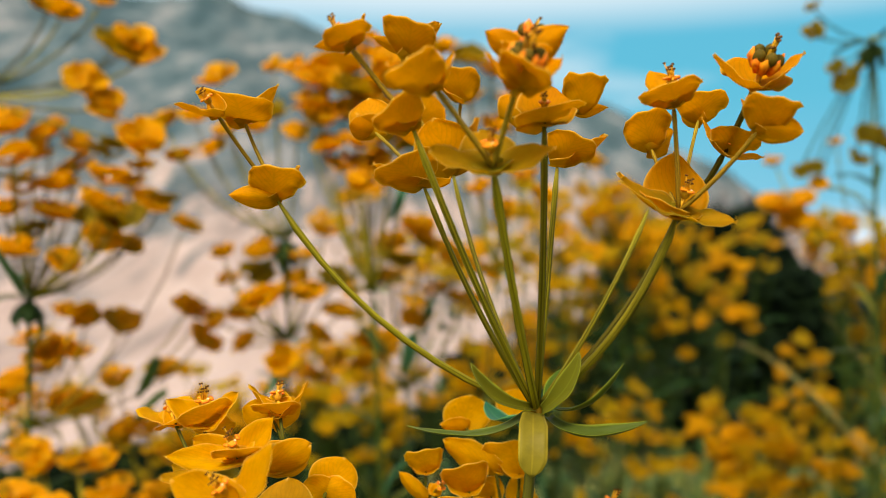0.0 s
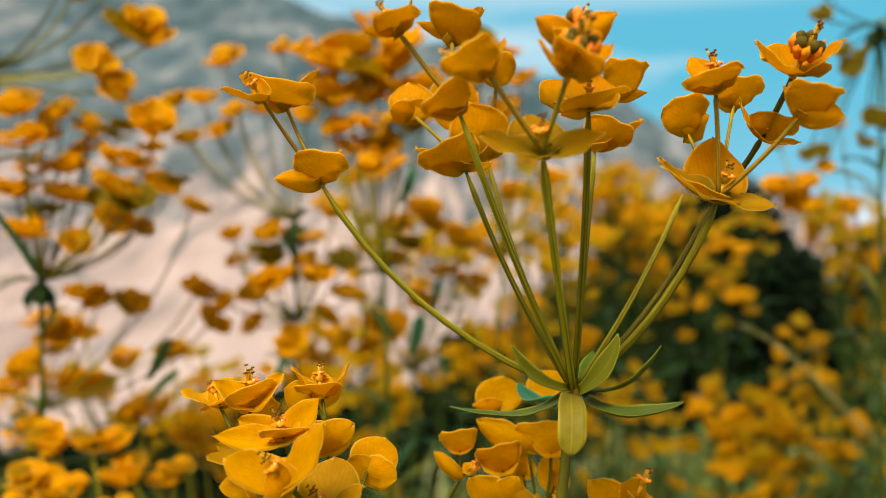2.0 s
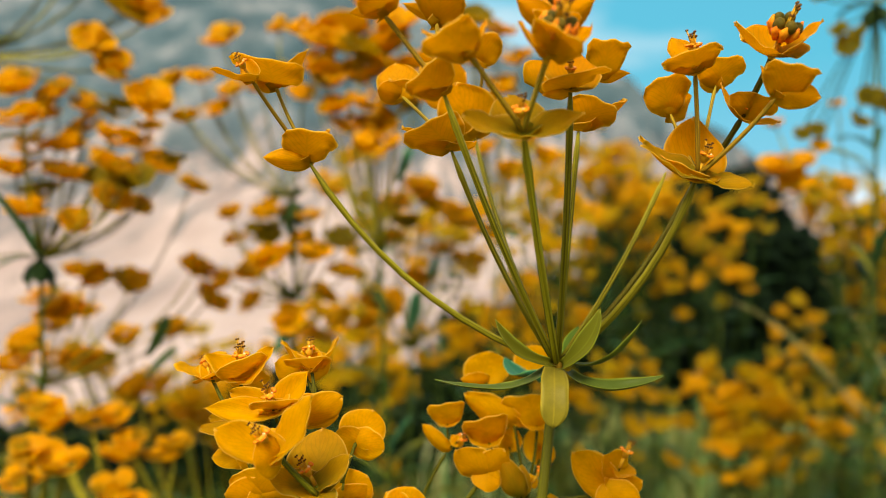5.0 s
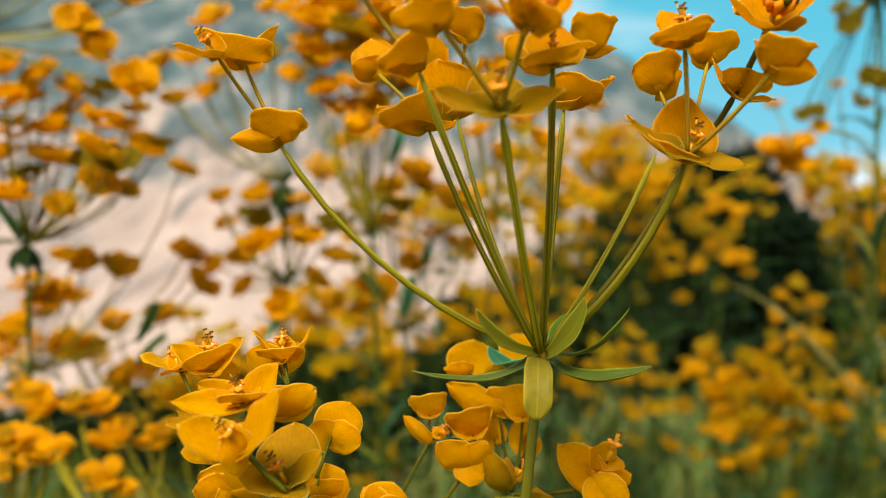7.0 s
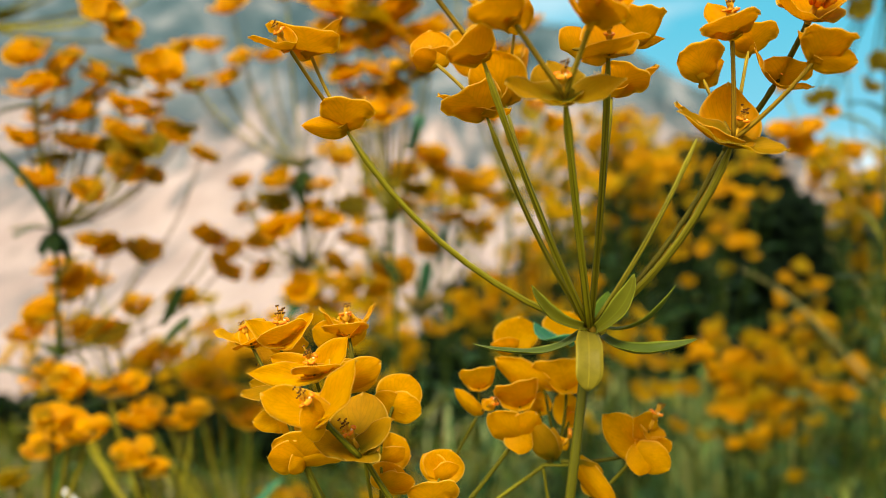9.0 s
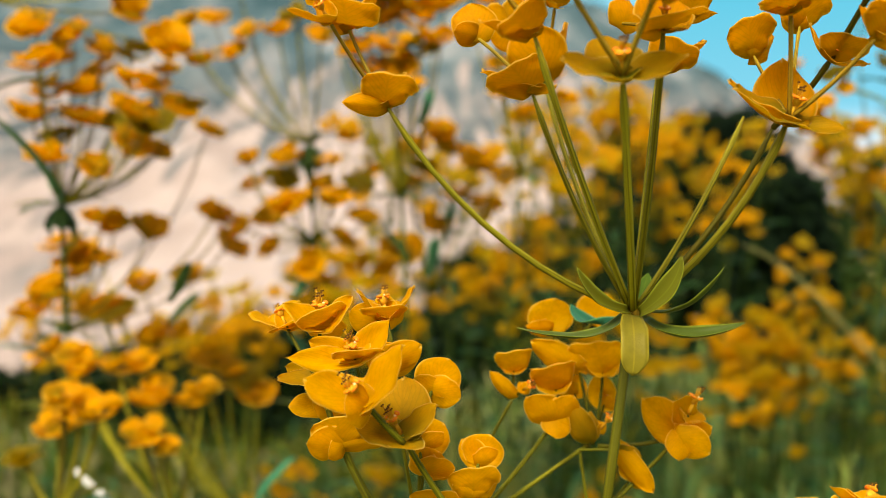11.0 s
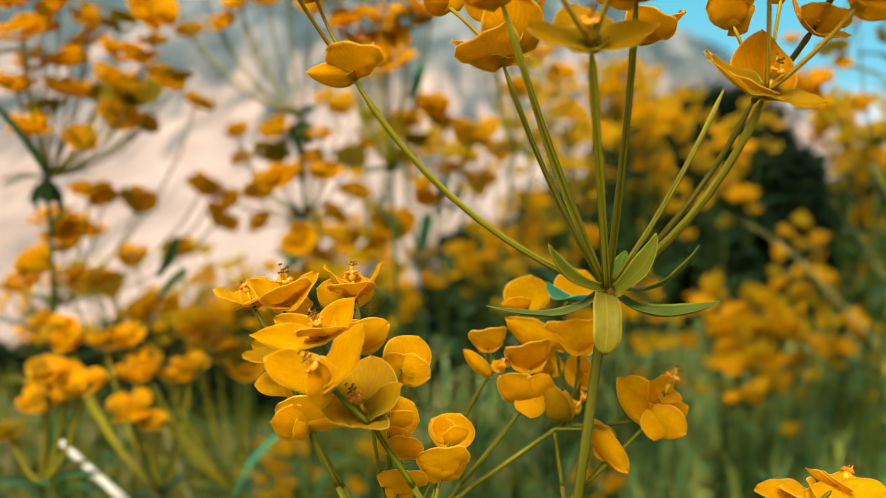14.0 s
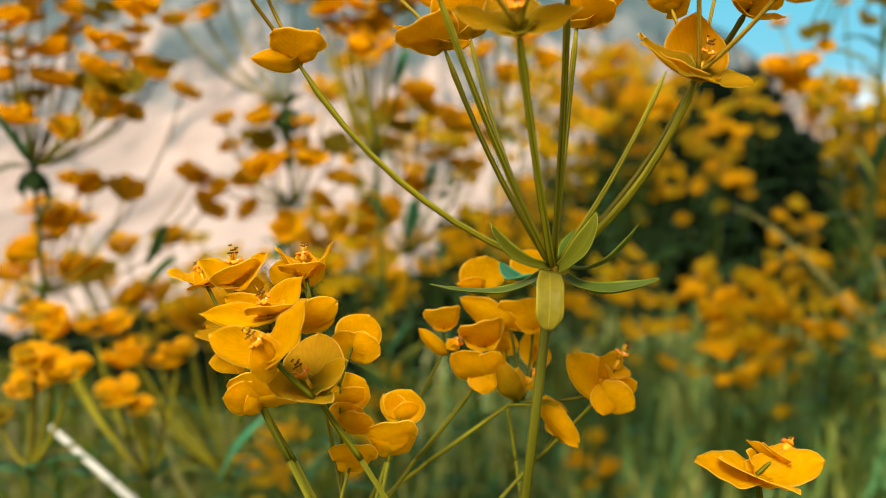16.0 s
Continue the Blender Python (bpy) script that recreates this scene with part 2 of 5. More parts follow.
def blade(name, mats, width_at, lift_at, cup, wave, nu=16, nv=10, thick=0.02, seed=0, back=0.0):
    """A thin solid leaf of length 1 along x and full width 1 along y, with its upper side up."""
    rng = random.Random(seed)
    ph = [rng.uniform(0, 6.28) for _ in range(4)]
    skew = rng.uniform(-0.10, 0.10) if back else 0.0
    slope, peak = rng.uniform(-0.12, 0.12), rng.uniform(-0.04, 0.20)
    bm = bmesh.new()
    uvl = bm.loops.layers.uv.new("UVMap")
    top, low, coords = {}, {}, {}
    for i in range(nu + 1):
        u = i / nu
        w = max(width_at(u), 0.012)
        for j in range(nv + 1):
            v = j / nv * 2 - 1
            z = lift_at(u) + cup * w * (v * v - 0.45 * v ** 6) + wave * (math.sin(u * 9 + ph[0]) * v * abs(v) + 0.6 * math.sin(u * 5 + ph[1] + v * 3) * abs(v) + 0.5 * math.sin(u * 19 + ph[2] * 2 + v) * abs(v) ** 3)
            x = (1 + back) * u - back + 0.02 * math.sin(ph[2] + v * 4) * u
            y = v * w * 0.5 * (1 + 0.03 * math.sin(u * 7 + ph[3] + v)) + skew * u * u
            if width_at is FAN:      # a low arched rim with blunt corners
                x *= 1 + slope * v - peak * abs(v) ** 1.5 - 0.16 * max(0.0, (abs(v) - 0.78) / 0.22) ** 2 + 0.035 * math.sin(v * 7 + ph[0])
            t = thick * (1 - 0.7 * abs(v) ** 3)
            top[i, j] = bm.verts.new((x, y, z + t / 2))
            low[i, j] = bm.verts.new((x, y, z - t / 2))
            coords[top[i, j]] = coords[low[i, j]] = (u, j / nv)
    for i in range(nu):
        for j in range(nv):
            bm.faces.new((top[i, j], top[i + 1, j], top[i + 1, j + 1], top[i, j + 1]))
            bm.faces.new((low[i, j], low[i, j + 1], low[i + 1, j + 1], low[i + 1, j]))
        bm.faces.new((top[i, 0], low[i, 0], low[i + 1, 0], top[i + 1, 0]))
        bm.faces.new((top[i, nv], top[i + 1, nv], low[i + 1, nv], low[i, nv]))
    for j in range(nv):
        bm.faces.new((top[0, j], top[0, j + 1], low[0, j + 1], low[0, j]))
        bm.faces.new((top[nu, j], low[nu, j], low[nu, j + 1], top[nu, j + 1]))
    for f in bm.faces:
        for lp in f.loops:
            lp[uvl].uv = coords[lp.vert]
    return to_mesh(name, bm, *mats)


def ovate(foot, power, edge):
    """Broad bract: a wide clasping foot, full shoulders and a short drawn-out point."""
    def width(u):
        body = foot + (1 - foot) * math.sin(math.pi * 0.5 * min(u / 0.45, 1.0)) ** 0.9
        taper = 1.0 if u < 0.45 else max(0.0, 1 - ((u - 0.45) / 0.55) ** power) ** edge
        return max(body * taper, 0.10 * (1 - u) / 0.12 if u > 0.88 else 0.0) + 0.004
    return width


def FAN(u):
    """A wide bract seen from outside: a narrow foot that flares to broad shoulders."""
    return 0.24 + 0.76 * math.sin(math.pi * 0.5 * u) ** 0.75


POINTED, ROUNDED, RHOMBIC = ovate(0.50, 1.8, 0.90), ovate(0.50, 2.3, 0.74), ovate(0.42, 1.35, 0.95)


def lance(u):
    """Oblong leaf: narrow foot, even sides, blunt point."""
    if u > 0.985:
        return 0.05
    return (0.36 + 0.64 * min(u / 0.5, 1.0) ** 0.8) * max(0.0, 1 - max(0.0, (u - 0.74) / 0.26) ** 2.4) ** 0.52


# how the midrib sags below the line from foot to point, how far the sides curl up, how wavy the rim is, and the outline
BRACT_SHAPES = [
    (lambda u: -0.15 * math.sin(math.pi * u ** 0.75), 0.22, 0.030, POINTED),
    (lambda u: -0.10 * math.sin(math.pi * u ** 0.8), 0.17, 0.036, ROUNDED),
    (lambda u: 0.10 * u - 0.22 * u * u, 0.16, 0.030, RHOMBIC),
    (lambda u: -0.07 * math.sin(math.pi * u ** 0.7) - 0.05 * u ** 4, 0.10, 0.055, FAN),
]
BRACTS = {}
for k, (lift, cup, wave, outline) in enumerate(BRACT_SHAPES):
    for s in range(5):
        for g, m in enumerate((M_BRACT, M_BRACT_GREEN, M_BRACT_GOLD)):
            BRACTS[k, g, s] = blade("bract", (m,), outline, lift, cup * (0.8 + 0.1 * s), wave, seed=k * 10 + s, back=0.02 if outline is FAN else 0.09)
SMALL_BRACTS = [blade("bract", (M_BRACT_GOLD,), (ROUNDED, POINTED, ROUNDED)[k % 3], BRACT_SHAPES[k % 2][0], 0.30, 0.03, nu=7, nv=4, thick=0.03, seed=40 + k, back=0.08) for k in range(5)]
OLIVE_BRACTS = [blade("bract", (M_BRACT_OLIVE,), ROUNDED, BRACT_SHAPES[k][0], 0.25, 0.03, nu=7, nv=4, thick=0.03, seed=90 + k, back=0.08) for k in range(2)]
SMALL_BRACTS.append(blade("bract", (M_BRACT_GREEN,), ROUNDED, BRACT_SHAPES[0][0], 0.26, 0.02, nu=7, nv=4, thick=0.03, seed=46, back=0.08))
LEAVES = [blade("leaf", (m,), lance, lift, 0.05, 0.006, nu=14, nv=6, thick=0.012, seed=60 + k)
          for k, (m, lift) in enumerate(((M_LEAF, lambda u: 0.07 * math.sin(math.pi * u)), (M_LEAF_TEAL, lambda u: 0.08 * math.sin(math.pi * u)),
                                         (M_LEAF_DARK, lambda u: 0.08 * math.sin(math.pi * u))))]
SMALL_LEAVES = [blade("leaf", (m,), lance, lambda u: 0.10 * math.sin(math.pi * u), 0.05, 0.004, nu=6, nv=2, thick=0.015, seed=70 + k)
                for k, m in enumerate((M_LEAF, M_LEAF_FIELD, M_LEAF_DARK))]


def cyathium_mesh(seed, fruit):
    """The true flower in the middle of the bracts: a cup with glands, stamens and, when ripe, lobed capsules. Unit: millimetre."""
    rng = random.Random(seed)
    bm = bmesh.new()
    prof = [(0.3, 0.3), (0.7, 0.7), (0.95, 1.4), (0.9, 2.0)]
    tube(bm, [Vector((0, 0, z)) for _, z in prof], [r for r, _ in prof], 8, 1)
    tube(bm, [Vector((0, 0, -2.0)), Vector((0, 0, 0.4))], [0.42, 0.34], 6, 1)
    for k in range(4):
        a = k * math.pi / 2 + rng.uniform(-0.3, 0.3)
        m = pose(1.25 * math.cos(a), 1.25 * math.sin(a), 2.0, rng.uniform(-20, 20), rng.uniform(-20, 20), math.degrees(a)) @ Matrix.Diagonal((0.35, 0.55, 0.25, 1) if fruit else (0.5, 0.75, 0.3, 1))
        r = bmesh.ops.create_icosphere(bm, subdivisions=2, radius=1.0, matrix=m)
        for f in {f for v in r["verts"] for f in v.link_faces}:
            f.material_index = 0
    if not fruit:
        r = bmesh.ops.create_icosphere(bm, subdivisions=1, radius=0.26, matrix=Matrix.Translation((rng.uniform(-0.6, 0.6), -0.8, 2.2)))
        for f in {f for v in r["verts"] for f in v.link_faces}:
            f.material_index = 4
    for k in range(7):
        a, lean = rng.uniform(0, 6.28), rng.uniform(0.2, 1.3)
        h = rng.uniform(3.4, 5.6) if fruit else rng.uniform(3.0, 4.6)
        tip = Vector((lean * math.cos(a), lean * math.sin(a), h))
        tube(bm, [Vector((0.3 * math.cos(a), 0.3 * math.sin(a), 1.5)), tip * 0.7 + Vector((0, 0, 0.5)), tip], [0.17, 0.14, 0.12], 5, 1)
        for d in (-0.2, 0.2):
            r = bmesh.ops.create_icosphere(bm, subdivisions=1, radius=0.21, matrix=Matrix.Translation(tip + Vector((d, 0, 0.1))))
            for f in {f for v in r["verts"] for f in v.link_faces}:
                f.material_index = 2
    if fruit:
        for k in range(7):
            a = k * 0.9 + rng.uniform(-0.2, 0.2)
            c, s = math.cos(a), math.sin(a)
            tube(bm, [Vector((1.1 * c, 1.1 * s, 0.9)), Vector((1.7 * c, 1.7 * s, 2.2)), Vector((1.9 * c, 1.9 * s, 3.0 + rng.uniform(-0.4, 0.6)))], [0.35, 0.62, 0.08], 6, 0)
        for k in range(5):
            a = k * 1.257 + rng.uniform(0, 0.5)
            r = bmesh.ops.create_icosphere(bm, subdivisions=2, radius=0.74, matrix=pose(1.3 * math.cos(a), 1.3 * math.sin(a), 2.5 + rng.uniform(-0.2, 0.5)) @ Matrix.Diagonal((1.0, 1.0, 1.25, 1)))
            for f in {f for v in r["verts"] for f in v.link_faces}:
                f.material_index = 3
    return to_mesh("flower", bm, *CYATH_MATS)


FLOWERS = [cyathium_mesh(s, False) for s in range(3)]
FRUITS = [cyathium_mesh(s + 9, True) for s in range(2)]
LEAF_RNG = random.Random(5)


def frame_along(base, way, up, length, width, depth=None):
    """A matrix whose x runs along way and whose z leans towards up."""
    x = way.normalized()
    z = up - x * up.dot(x)
    z = z.normalized() if z.length > 1e-4 else x.orthogonal().normalized()
    y = z.cross(x)
    m = Matrix((x, y, z)).transposed().to_4x4()
    return Matrix.Translation(base) @ m @ Matrix.Diagonal((length, width, depth or length, 1))


def shoot(plant, a, b, bend, radius, bracts, flower, tilt):
    """A stalk from a to b (radius in mm) with bracts at its tip: each a tip place, a width in mm, a shape and a facing;
    tilt leans the upper sides away from (+) or towards (-) the front."""
    radius *= 0.54
    pts = bend_points(a, b, Vector(bend) * 0.62)
    n = len(pts) - 1
    bm = bmesh.new()
    origin = Vector(a)
    flare = [radius * 0.001 * (1.12 - 0.22 * i / n + (-0.5 if i == n else 0.15 if i == n - 1 else 0)) for i in range(n + 1)]
    tube(bm, [p - origin for p in pts], flare, 10)
    stalk = part("ray" if radius > 0.44 else "raylet", to_mesh("ray", bm, M_STEM_GREEN if tilt < 0 else M_STEM if radius > 0.44 else M_RAYLET), plant, matrix=Matrix.Translation(origin))
    axis = (pts[-1] - pts[-2]).normalized()
    end = pts[-1]
    for x, y, z, width, shape, facing in bracts:
        way = Vector((x, y, z)) - end
        up = (axis + Vector((0, tilt * (0.5 if tilt > 0 else 1.0), 0)), Vector((0, -1, 0.15)), Vector((0, 1, 0.25)), axis + Vector((0, 1.5, 0)), axis + Vector((0, -0.9, 0)), Vector((0, -0.55, 0.85)), axis + Vector((0, -0.45, 0)))[facing]
        mesh = BRACTS[shape % 10, 1 if shape >= 10 else 2 if tilt < 0 else 0, LEAF_RNG.randrange(5)]
        m = frame_along(end - way.normalized() * 0.0006, way, up, way.length, width * (0.0011 if tilt < 0 else 0.001))
        part("bract", mesh, stalk, "greenish yellow bract" if shape >= 10 else "", matrix=m)
    if flower:
        mesh = (FRUITS if flower >= 1.4 else FLOWERS)[LEAF_RNG.randrange(2)]
        s = 0.001 * min(flower, 1.5) * (0.92 if flower >= 1.4 else 0.74)
        m = frame_along(end + axis * (0.0008 + (0.0005 if flower >= 1.4 else 0.0009 * flower if flower >= 0.9 else 0.0)), axis.orthogonal(), axis, s, s, s)
        part("flower", mesh, stalk, matrix=m)
    return stalk


def leaf(plant, a, tip, width, shape=0, up=(0, 0, 1), small=False):
    a, tip = Vector(a), Vector(tip)
    way = tip - a
    return part("leaf", (SMALL_LEAVES if small else LEAVES)[shape], plant, matrix=frame_along(a, way, Vector(up), way.length, width * 0.001))


def curved_leaf(plant, points, width, mat, up, fold, tip_at=0.45, foot=0.42):
    """A thin leaf along a cubic curve (four points); fold lifts its sides into a shallow trough."""
    a, b, c, d = (Vector(p) for p in points)
    up = Vector(up)
    nu, nv = 18, 6
    bm = bmesh.new()
    uvl = bm.loops.layers.uv.new("UVMap")
    rows, coords = [], {}
    for i in range(nu + 1):
        t = i / nu
        p = a * (1 - t) ** 3 + b * 3 * t * (1 - t) ** 2 + c * 3 * t * t * (1 - t) + d * t ** 3
        way = ((b - a) * (1 - t) ** 2 + (c - b) * 2 * t * (1 - t) + (d - c) * t * t).normalized()
        high = (up - way * up.dot(way)).normalized()
        across = high.cross(way)
        w = width * 0.0005 * max(min(foot + 1.1 * t, 1.0) * max(0.0, 1 - max(0.0, (t - tip_at) / (1 - tip_at)) ** 2) ** 0.75, 0.05)
        pair = []
        for side in (1, -1):
            row = []
            for j in range(nv + 1):
                v = j / nv * 2 - 1
                q = p + across * v * w + high * (fold * w * v * v * 1.4 + 0.00008 * math.sin(t * 17 + v * 2) * v + side * 0.00007 * (1 - 0.6 * v * v)) - a
                vert = bm.verts.new(q)
                coords[vert] = (t, j / nv)
                row.append(vert)
            pair.append(row)
        rows.append(pair)
    for (t0, l0), (t1, l1) in zip(rows, rows[1:]):
        for j in range(nv):
            bm.faces.new((t0[j], t1[j], t1[j + 1], t0[j + 1]))
            bm.faces.new((l0[j], l0[j + 1], l1[j + 1], l1[j]))
        bm.faces.new((t0[0], l0[0], l1[0], t1[0]))
        bm.faces.new((t0[nv], t1[nv], l1[nv], l0[nv]))
    for top_row, low_row in (rows[0], rows[-1][::-1]):
        for j in range(nv):
            bm.faces.new((top_row[j], top_row[j + 1], low_row[j + 1], low_row[j]))
    for fc in bm.faces:
        for lp in fc.loops:
            lp[uvl].uv = coords[lp.vert]
    return part("leaf", to_mesh("leaf", bm, mat), plant, matrix=Matrix.Translation(a))


def stem(plant, top, foot, radius, bend=(0, 0, 0), leaves=0, seed=0, mat=None, clear=0.05, long=1.0):
    """A main stem from its foot in the ground to the umbel, with narrow leaves along it."""
    rng = random.Random(seed)
    foot, top = Vector(foot), Vector(top)
    pts = bend_points(foot, top, bend, 12)
    bm = bmesh.new()
    tube(bm, [p - foot for p in pts], [radius * 0.001 * (1.35 - 0.35 * i / 12) for i in range(13)], 10)
    st = part("stem", to_mesh("stem", bm, mat or M_STEM), plant, matrix=Matrix.Translation(foot))
    for k in range(leaves):
        f = rng.uniform(0.25, 1 - clear / (top - foot).length)
        i = min(int(f * 12), 11)
        p = pts[i].lerp(pts[i + 1], f * 12 - i)
        az = k * 2.4 + rng.uniform(-0.4, 0.4)
        ln = rng.uniform(0.022, 0.042) * long
        tip = p + Vector((math.cos(az), math.sin(az), rng.uniform(0.1, 0.9))).normalized() * ln
        leaf(plant, p, tip, rng.uniform(4, 7) * long ** 0.5, rng.choice((0, 1, 1, 2)), small=True)
    return st


def side_stalk(plant, start, along, foot, radius):
    """The hidden lower part of a side stalk: from its foot it curves up and leaves start in the line that ends at along."""
    start, foot = Vector(start), Vector(foot)
    way = (Vector(along) - start).normalized()
    span = start - foot
    return stem(plant, start, foot, radius, bend=(span - way * span.length) * 0.25, clear=0.1, mat=M_STEM_GREEN)


def umbel(plant, node, heads, seed, inner=True, olive=0.15, dark=False, ray_mm=0.55, mat=None, face=(-1.1, 0.0)):
    """An umbel whose rays run from one node to the heads (place and size), each a pair of bracts with a smaller pair above it."""
    rng = random.Random(seed)
    node = Vector(node)
    for k in range(10 if dark else 0):
        az = k * 0.63 + rng.uniform(-0.2, 0.2)
        leaf(plant, node, node + Vector((math.cos(az), math.sin(az), rng.uniform(-3.0, -0.8))).normalized() * rng.uniform(0.011, 0.018), rng.uniform(4.5, 6.5), 2, (math.cos(az), math.sin(az), 0.3), small=True)
    for k in range(6):
        az = k * 1.05 + rng.uniform(-0.2, 0.2)
        leaf(plant, node, node + Vector((math.cos(az), math.sin(az), rng.uniform(-0.3, 0.6))).normalized() * rng.uniform(0.016, 0.026), rng.uniform(4, 6.5), rng.choice((0, 1, 2, 2)), small=True)
    for x, y, z, size in heads:
        tip = Vector((x, y, z))
        way = tip - node
        sag = Vector((way.x, way.y, 0)) * 0.12 - Vector((0, 0, 0.06 * way.length))
        bm = bmesh.new()
        tube(bm, [p - node for p in bend_points(node, tip, sag, 5)], [ray_mm * 0.001] * 6, 6)
        ray = part("ray", to_mesh("ray", bm, mat or M_STEM), plant, matrix=Matrix.Translation(node))
        kit = OLIVE_BRACTS if rng.random() < olive else SMALL_BRACTS
        axis = (way.normalized() * 0.6 + Vector((rng.uniform(-0.45, 0.45), rng.uniform(*face), 0.9))).normalized()
        az = rng.uniform(0, 6.28)
        side = axis.orthogonal().normalized()
        side = Matrix.Rotation(az, 3, axis) @ side
        for sgn in (1, -1):
            w = side * sgn + axis * rng.uniform(0.3, 0.8)
            ln = rng.uniform(0.0100, 0.0125) * size
            part("bract", rng.choice(kit), ray, matrix=frame_along(tip, w, axis, ln, ln * rng.uniform(1.35, 1.75)))
        if inner:
            for q in range(3):
                out = Matrix.Rotation(q * 2.09 + rng.uniform(-0.3, 0.3), 3, axis) @ side
                spot = tip + (out * 0.0042 + axis * rng.uniform(0.0022, 0.0050)) * size
                turn = Matrix.Rotation(rng.uniform(0, 3.1), 3, axis) @ side
                for sgn in (1, -1):
                    ln = rng.uniform(0.0058, 0.0076) * size
                    part("bract", rng.choice(kit), ray, matrix=frame_along(spot, turn * sgn + out * 0.3 + axis * rng.uniform(0.3, 0.9), axis, ln, ln * rng.uniform(1.2, 1.5)))


def head_mesh(seed, mat):
    """A whole small flower head for plants far behind: a pair of broad bracts and three smaller cups crowded over it. Unit: metre at size 1."""
    rng = random.Random(seed)
    verts, faces, uvs = [], [], []

    def lobe(at, way, up, length, width):
        m = frame_along(at, way, up, length, width)
        first = len(verts)
        for u, w in ((-0.06, 0.5), (0.3, 0.92), (0.62, 1.0), (0.88, 0.55), (1.0, 0.08)):
            for v in (-1, 0, 1):
                verts.append(m @ Vector((u, v * w * 0.5, -0.16 * math.sin(math.pi * max(u, 0)) + 0.24 * w * v * v)))
                uvs.append((max(u, 0), v * 0.5 + 0.5))
        for a in range(4):
            for b in range(2):
                k = first + a * 3 + b
                faces.append((k, k + 3, k + 4, k + 1))

    for sgn in (1, -1):
        lobe(Vector(), Vector((sgn, rng.uniform(-0.3, 0.3), rng.uniform(0.2, 0.7))), Vector((0, 0, 1)), rng.uniform(0.009, 0.011), rng.uniform(0.011, 0.014))
    for q in range(3):
        az = q * 2.09 + rng.uniform(-0.4, 0.4)
        out = Vector((math.cos(az), math.sin(az), 0))
        turn = Vector((math.cos(az + rng.uniform(0.8, 2.2)), math.sin(az + 1.5), 0))
        for sgn in (1, -1):
            lobe(out * 0.005 + Vector((0, 0, rng.uniform(0.002, 0.006))), turn * sgn + out * 0.3 + Vector((0, 0, rng.uniform(0.2, 0.8))), Vector((0, 0, 1)), rng.uniform(0.0062, 0.008), rng.uniform(0.008, 0.010))
    me = bpy.data.meshes.new("flower_head")
    me.from_pydata([tuple(v) for v in verts], [], faces)
    layer = me.uv_layers.new(name="UVMap")
    for lp in me.loops:
        layer.data[lp.index].uv = uvs[lp.vertex_index]
    me.materials.append(mat)
    me.polygons.foreach_set("use_smooth", [True] * len(me.polygons))
    return me


FAR_HEADS = [head_mesh(300 + k, M_BRACT_FAR) for k in range(5)] + [head_mesh(310, M_BRACT_GREEN)]


def far_umbel(plant, node, heads, seed):
    """An umbel of a plant far behind: thin rays, each with one crowded flower head, leaning towards the light."""
    rng = random.Random(seed)
    node = Vector(node)
    for k in range(5):
        az = k * 1.26 + rng.uniform(-0.2, 0.2)
        leaf(plant, node, node + Vector((math.cos(az), math.sin(az), rng.uniform(-0.3, 0.6))).normalized() * rng.uniform(0.016, 0.026), rng.uniform(4, 6.5), rng.choice((0, 1, 2, 2)), small=True)
    for x, y, z, size in heads:
        tip = Vector((x, y, z))
        bm = bmesh.new()
        tube(bm, [p - node for p in bend_points(node, tip, (0, 0, -0.003), 3)], [0.0006] * 4, 5)
        ray = part("ray", to_mesh("ray", bm, M_STEM_FAR), plant, matrix=Matrix.Translation(node))
        up = Vector((rng.uniform(-0.5, 0.5), rng.uniform(-1.1, -0.1), 0.9))
        part("flower_head", rng.choice(FAR_HEADS), ray, matrix=frame_along(tip, up.orthogonal() + Vector((rng.uniform(-0.8, 0.8), 0, 0)), up, size, size))


# ---- the ground and the mountain ----
def ground_height(x, y):
    fall = -7.2 * min(max((math.hypot(x, y) - 2.2) / 32.0, 0.0), 1.0) ** 0.9
    near = 0.02 * noise.noise((x * 3, y * 3, 0)) + 0.05 * noise.noise((x * 0.9, y * 0.9, 4))
    return fall + near * min(1.0, 0.3 + math.hypot(x, y))


def build_ground():
    bm = bmesh.new()
    n = 120
    axis = [math.sinh(i / n * 9.2) * 0.32 for i in range(-n, n + 1)]
    verts = [[bm.verts.new((x, y + 0.3, ground_height(x, y + 0.3))) for x in axis[::2]] for y in axis[::2]]
    for a, b in zip(verts, verts[1:]):
        for k in range(len(a) - 1):
            bm.faces.new((a[k], a[k + 1], b[k + 1], b[k]))
    n = Nodes("hillside_soil")
    soil = n.ramp(n.noise(3.0, 6.0, 0.7), (0.3, (0.07, 0.06, 0.015)), (0.5, (0.15, 0.12, 0.035)), (0.72, (0.26, 0.21, 0.08)))
    green = n.ramp(n.noise(1.1, 5.0), (0.42, (0, 0, 0)), (0.6, (1, 1, 1)))
    col = n.mix(green, soil, (0.075, 0.12, 0.018))
    n.link(col, n.shader.inputs["Base Color"])
    n.set(Roughness=0.9)
    n.bump(n.noise(40.0, 6.0), 0.7, 0.02)
    tagged(new("ground", to_mesh("ground", bm, n.mat)), "brown hillside soil with low green growth", "ground", kind="structure")


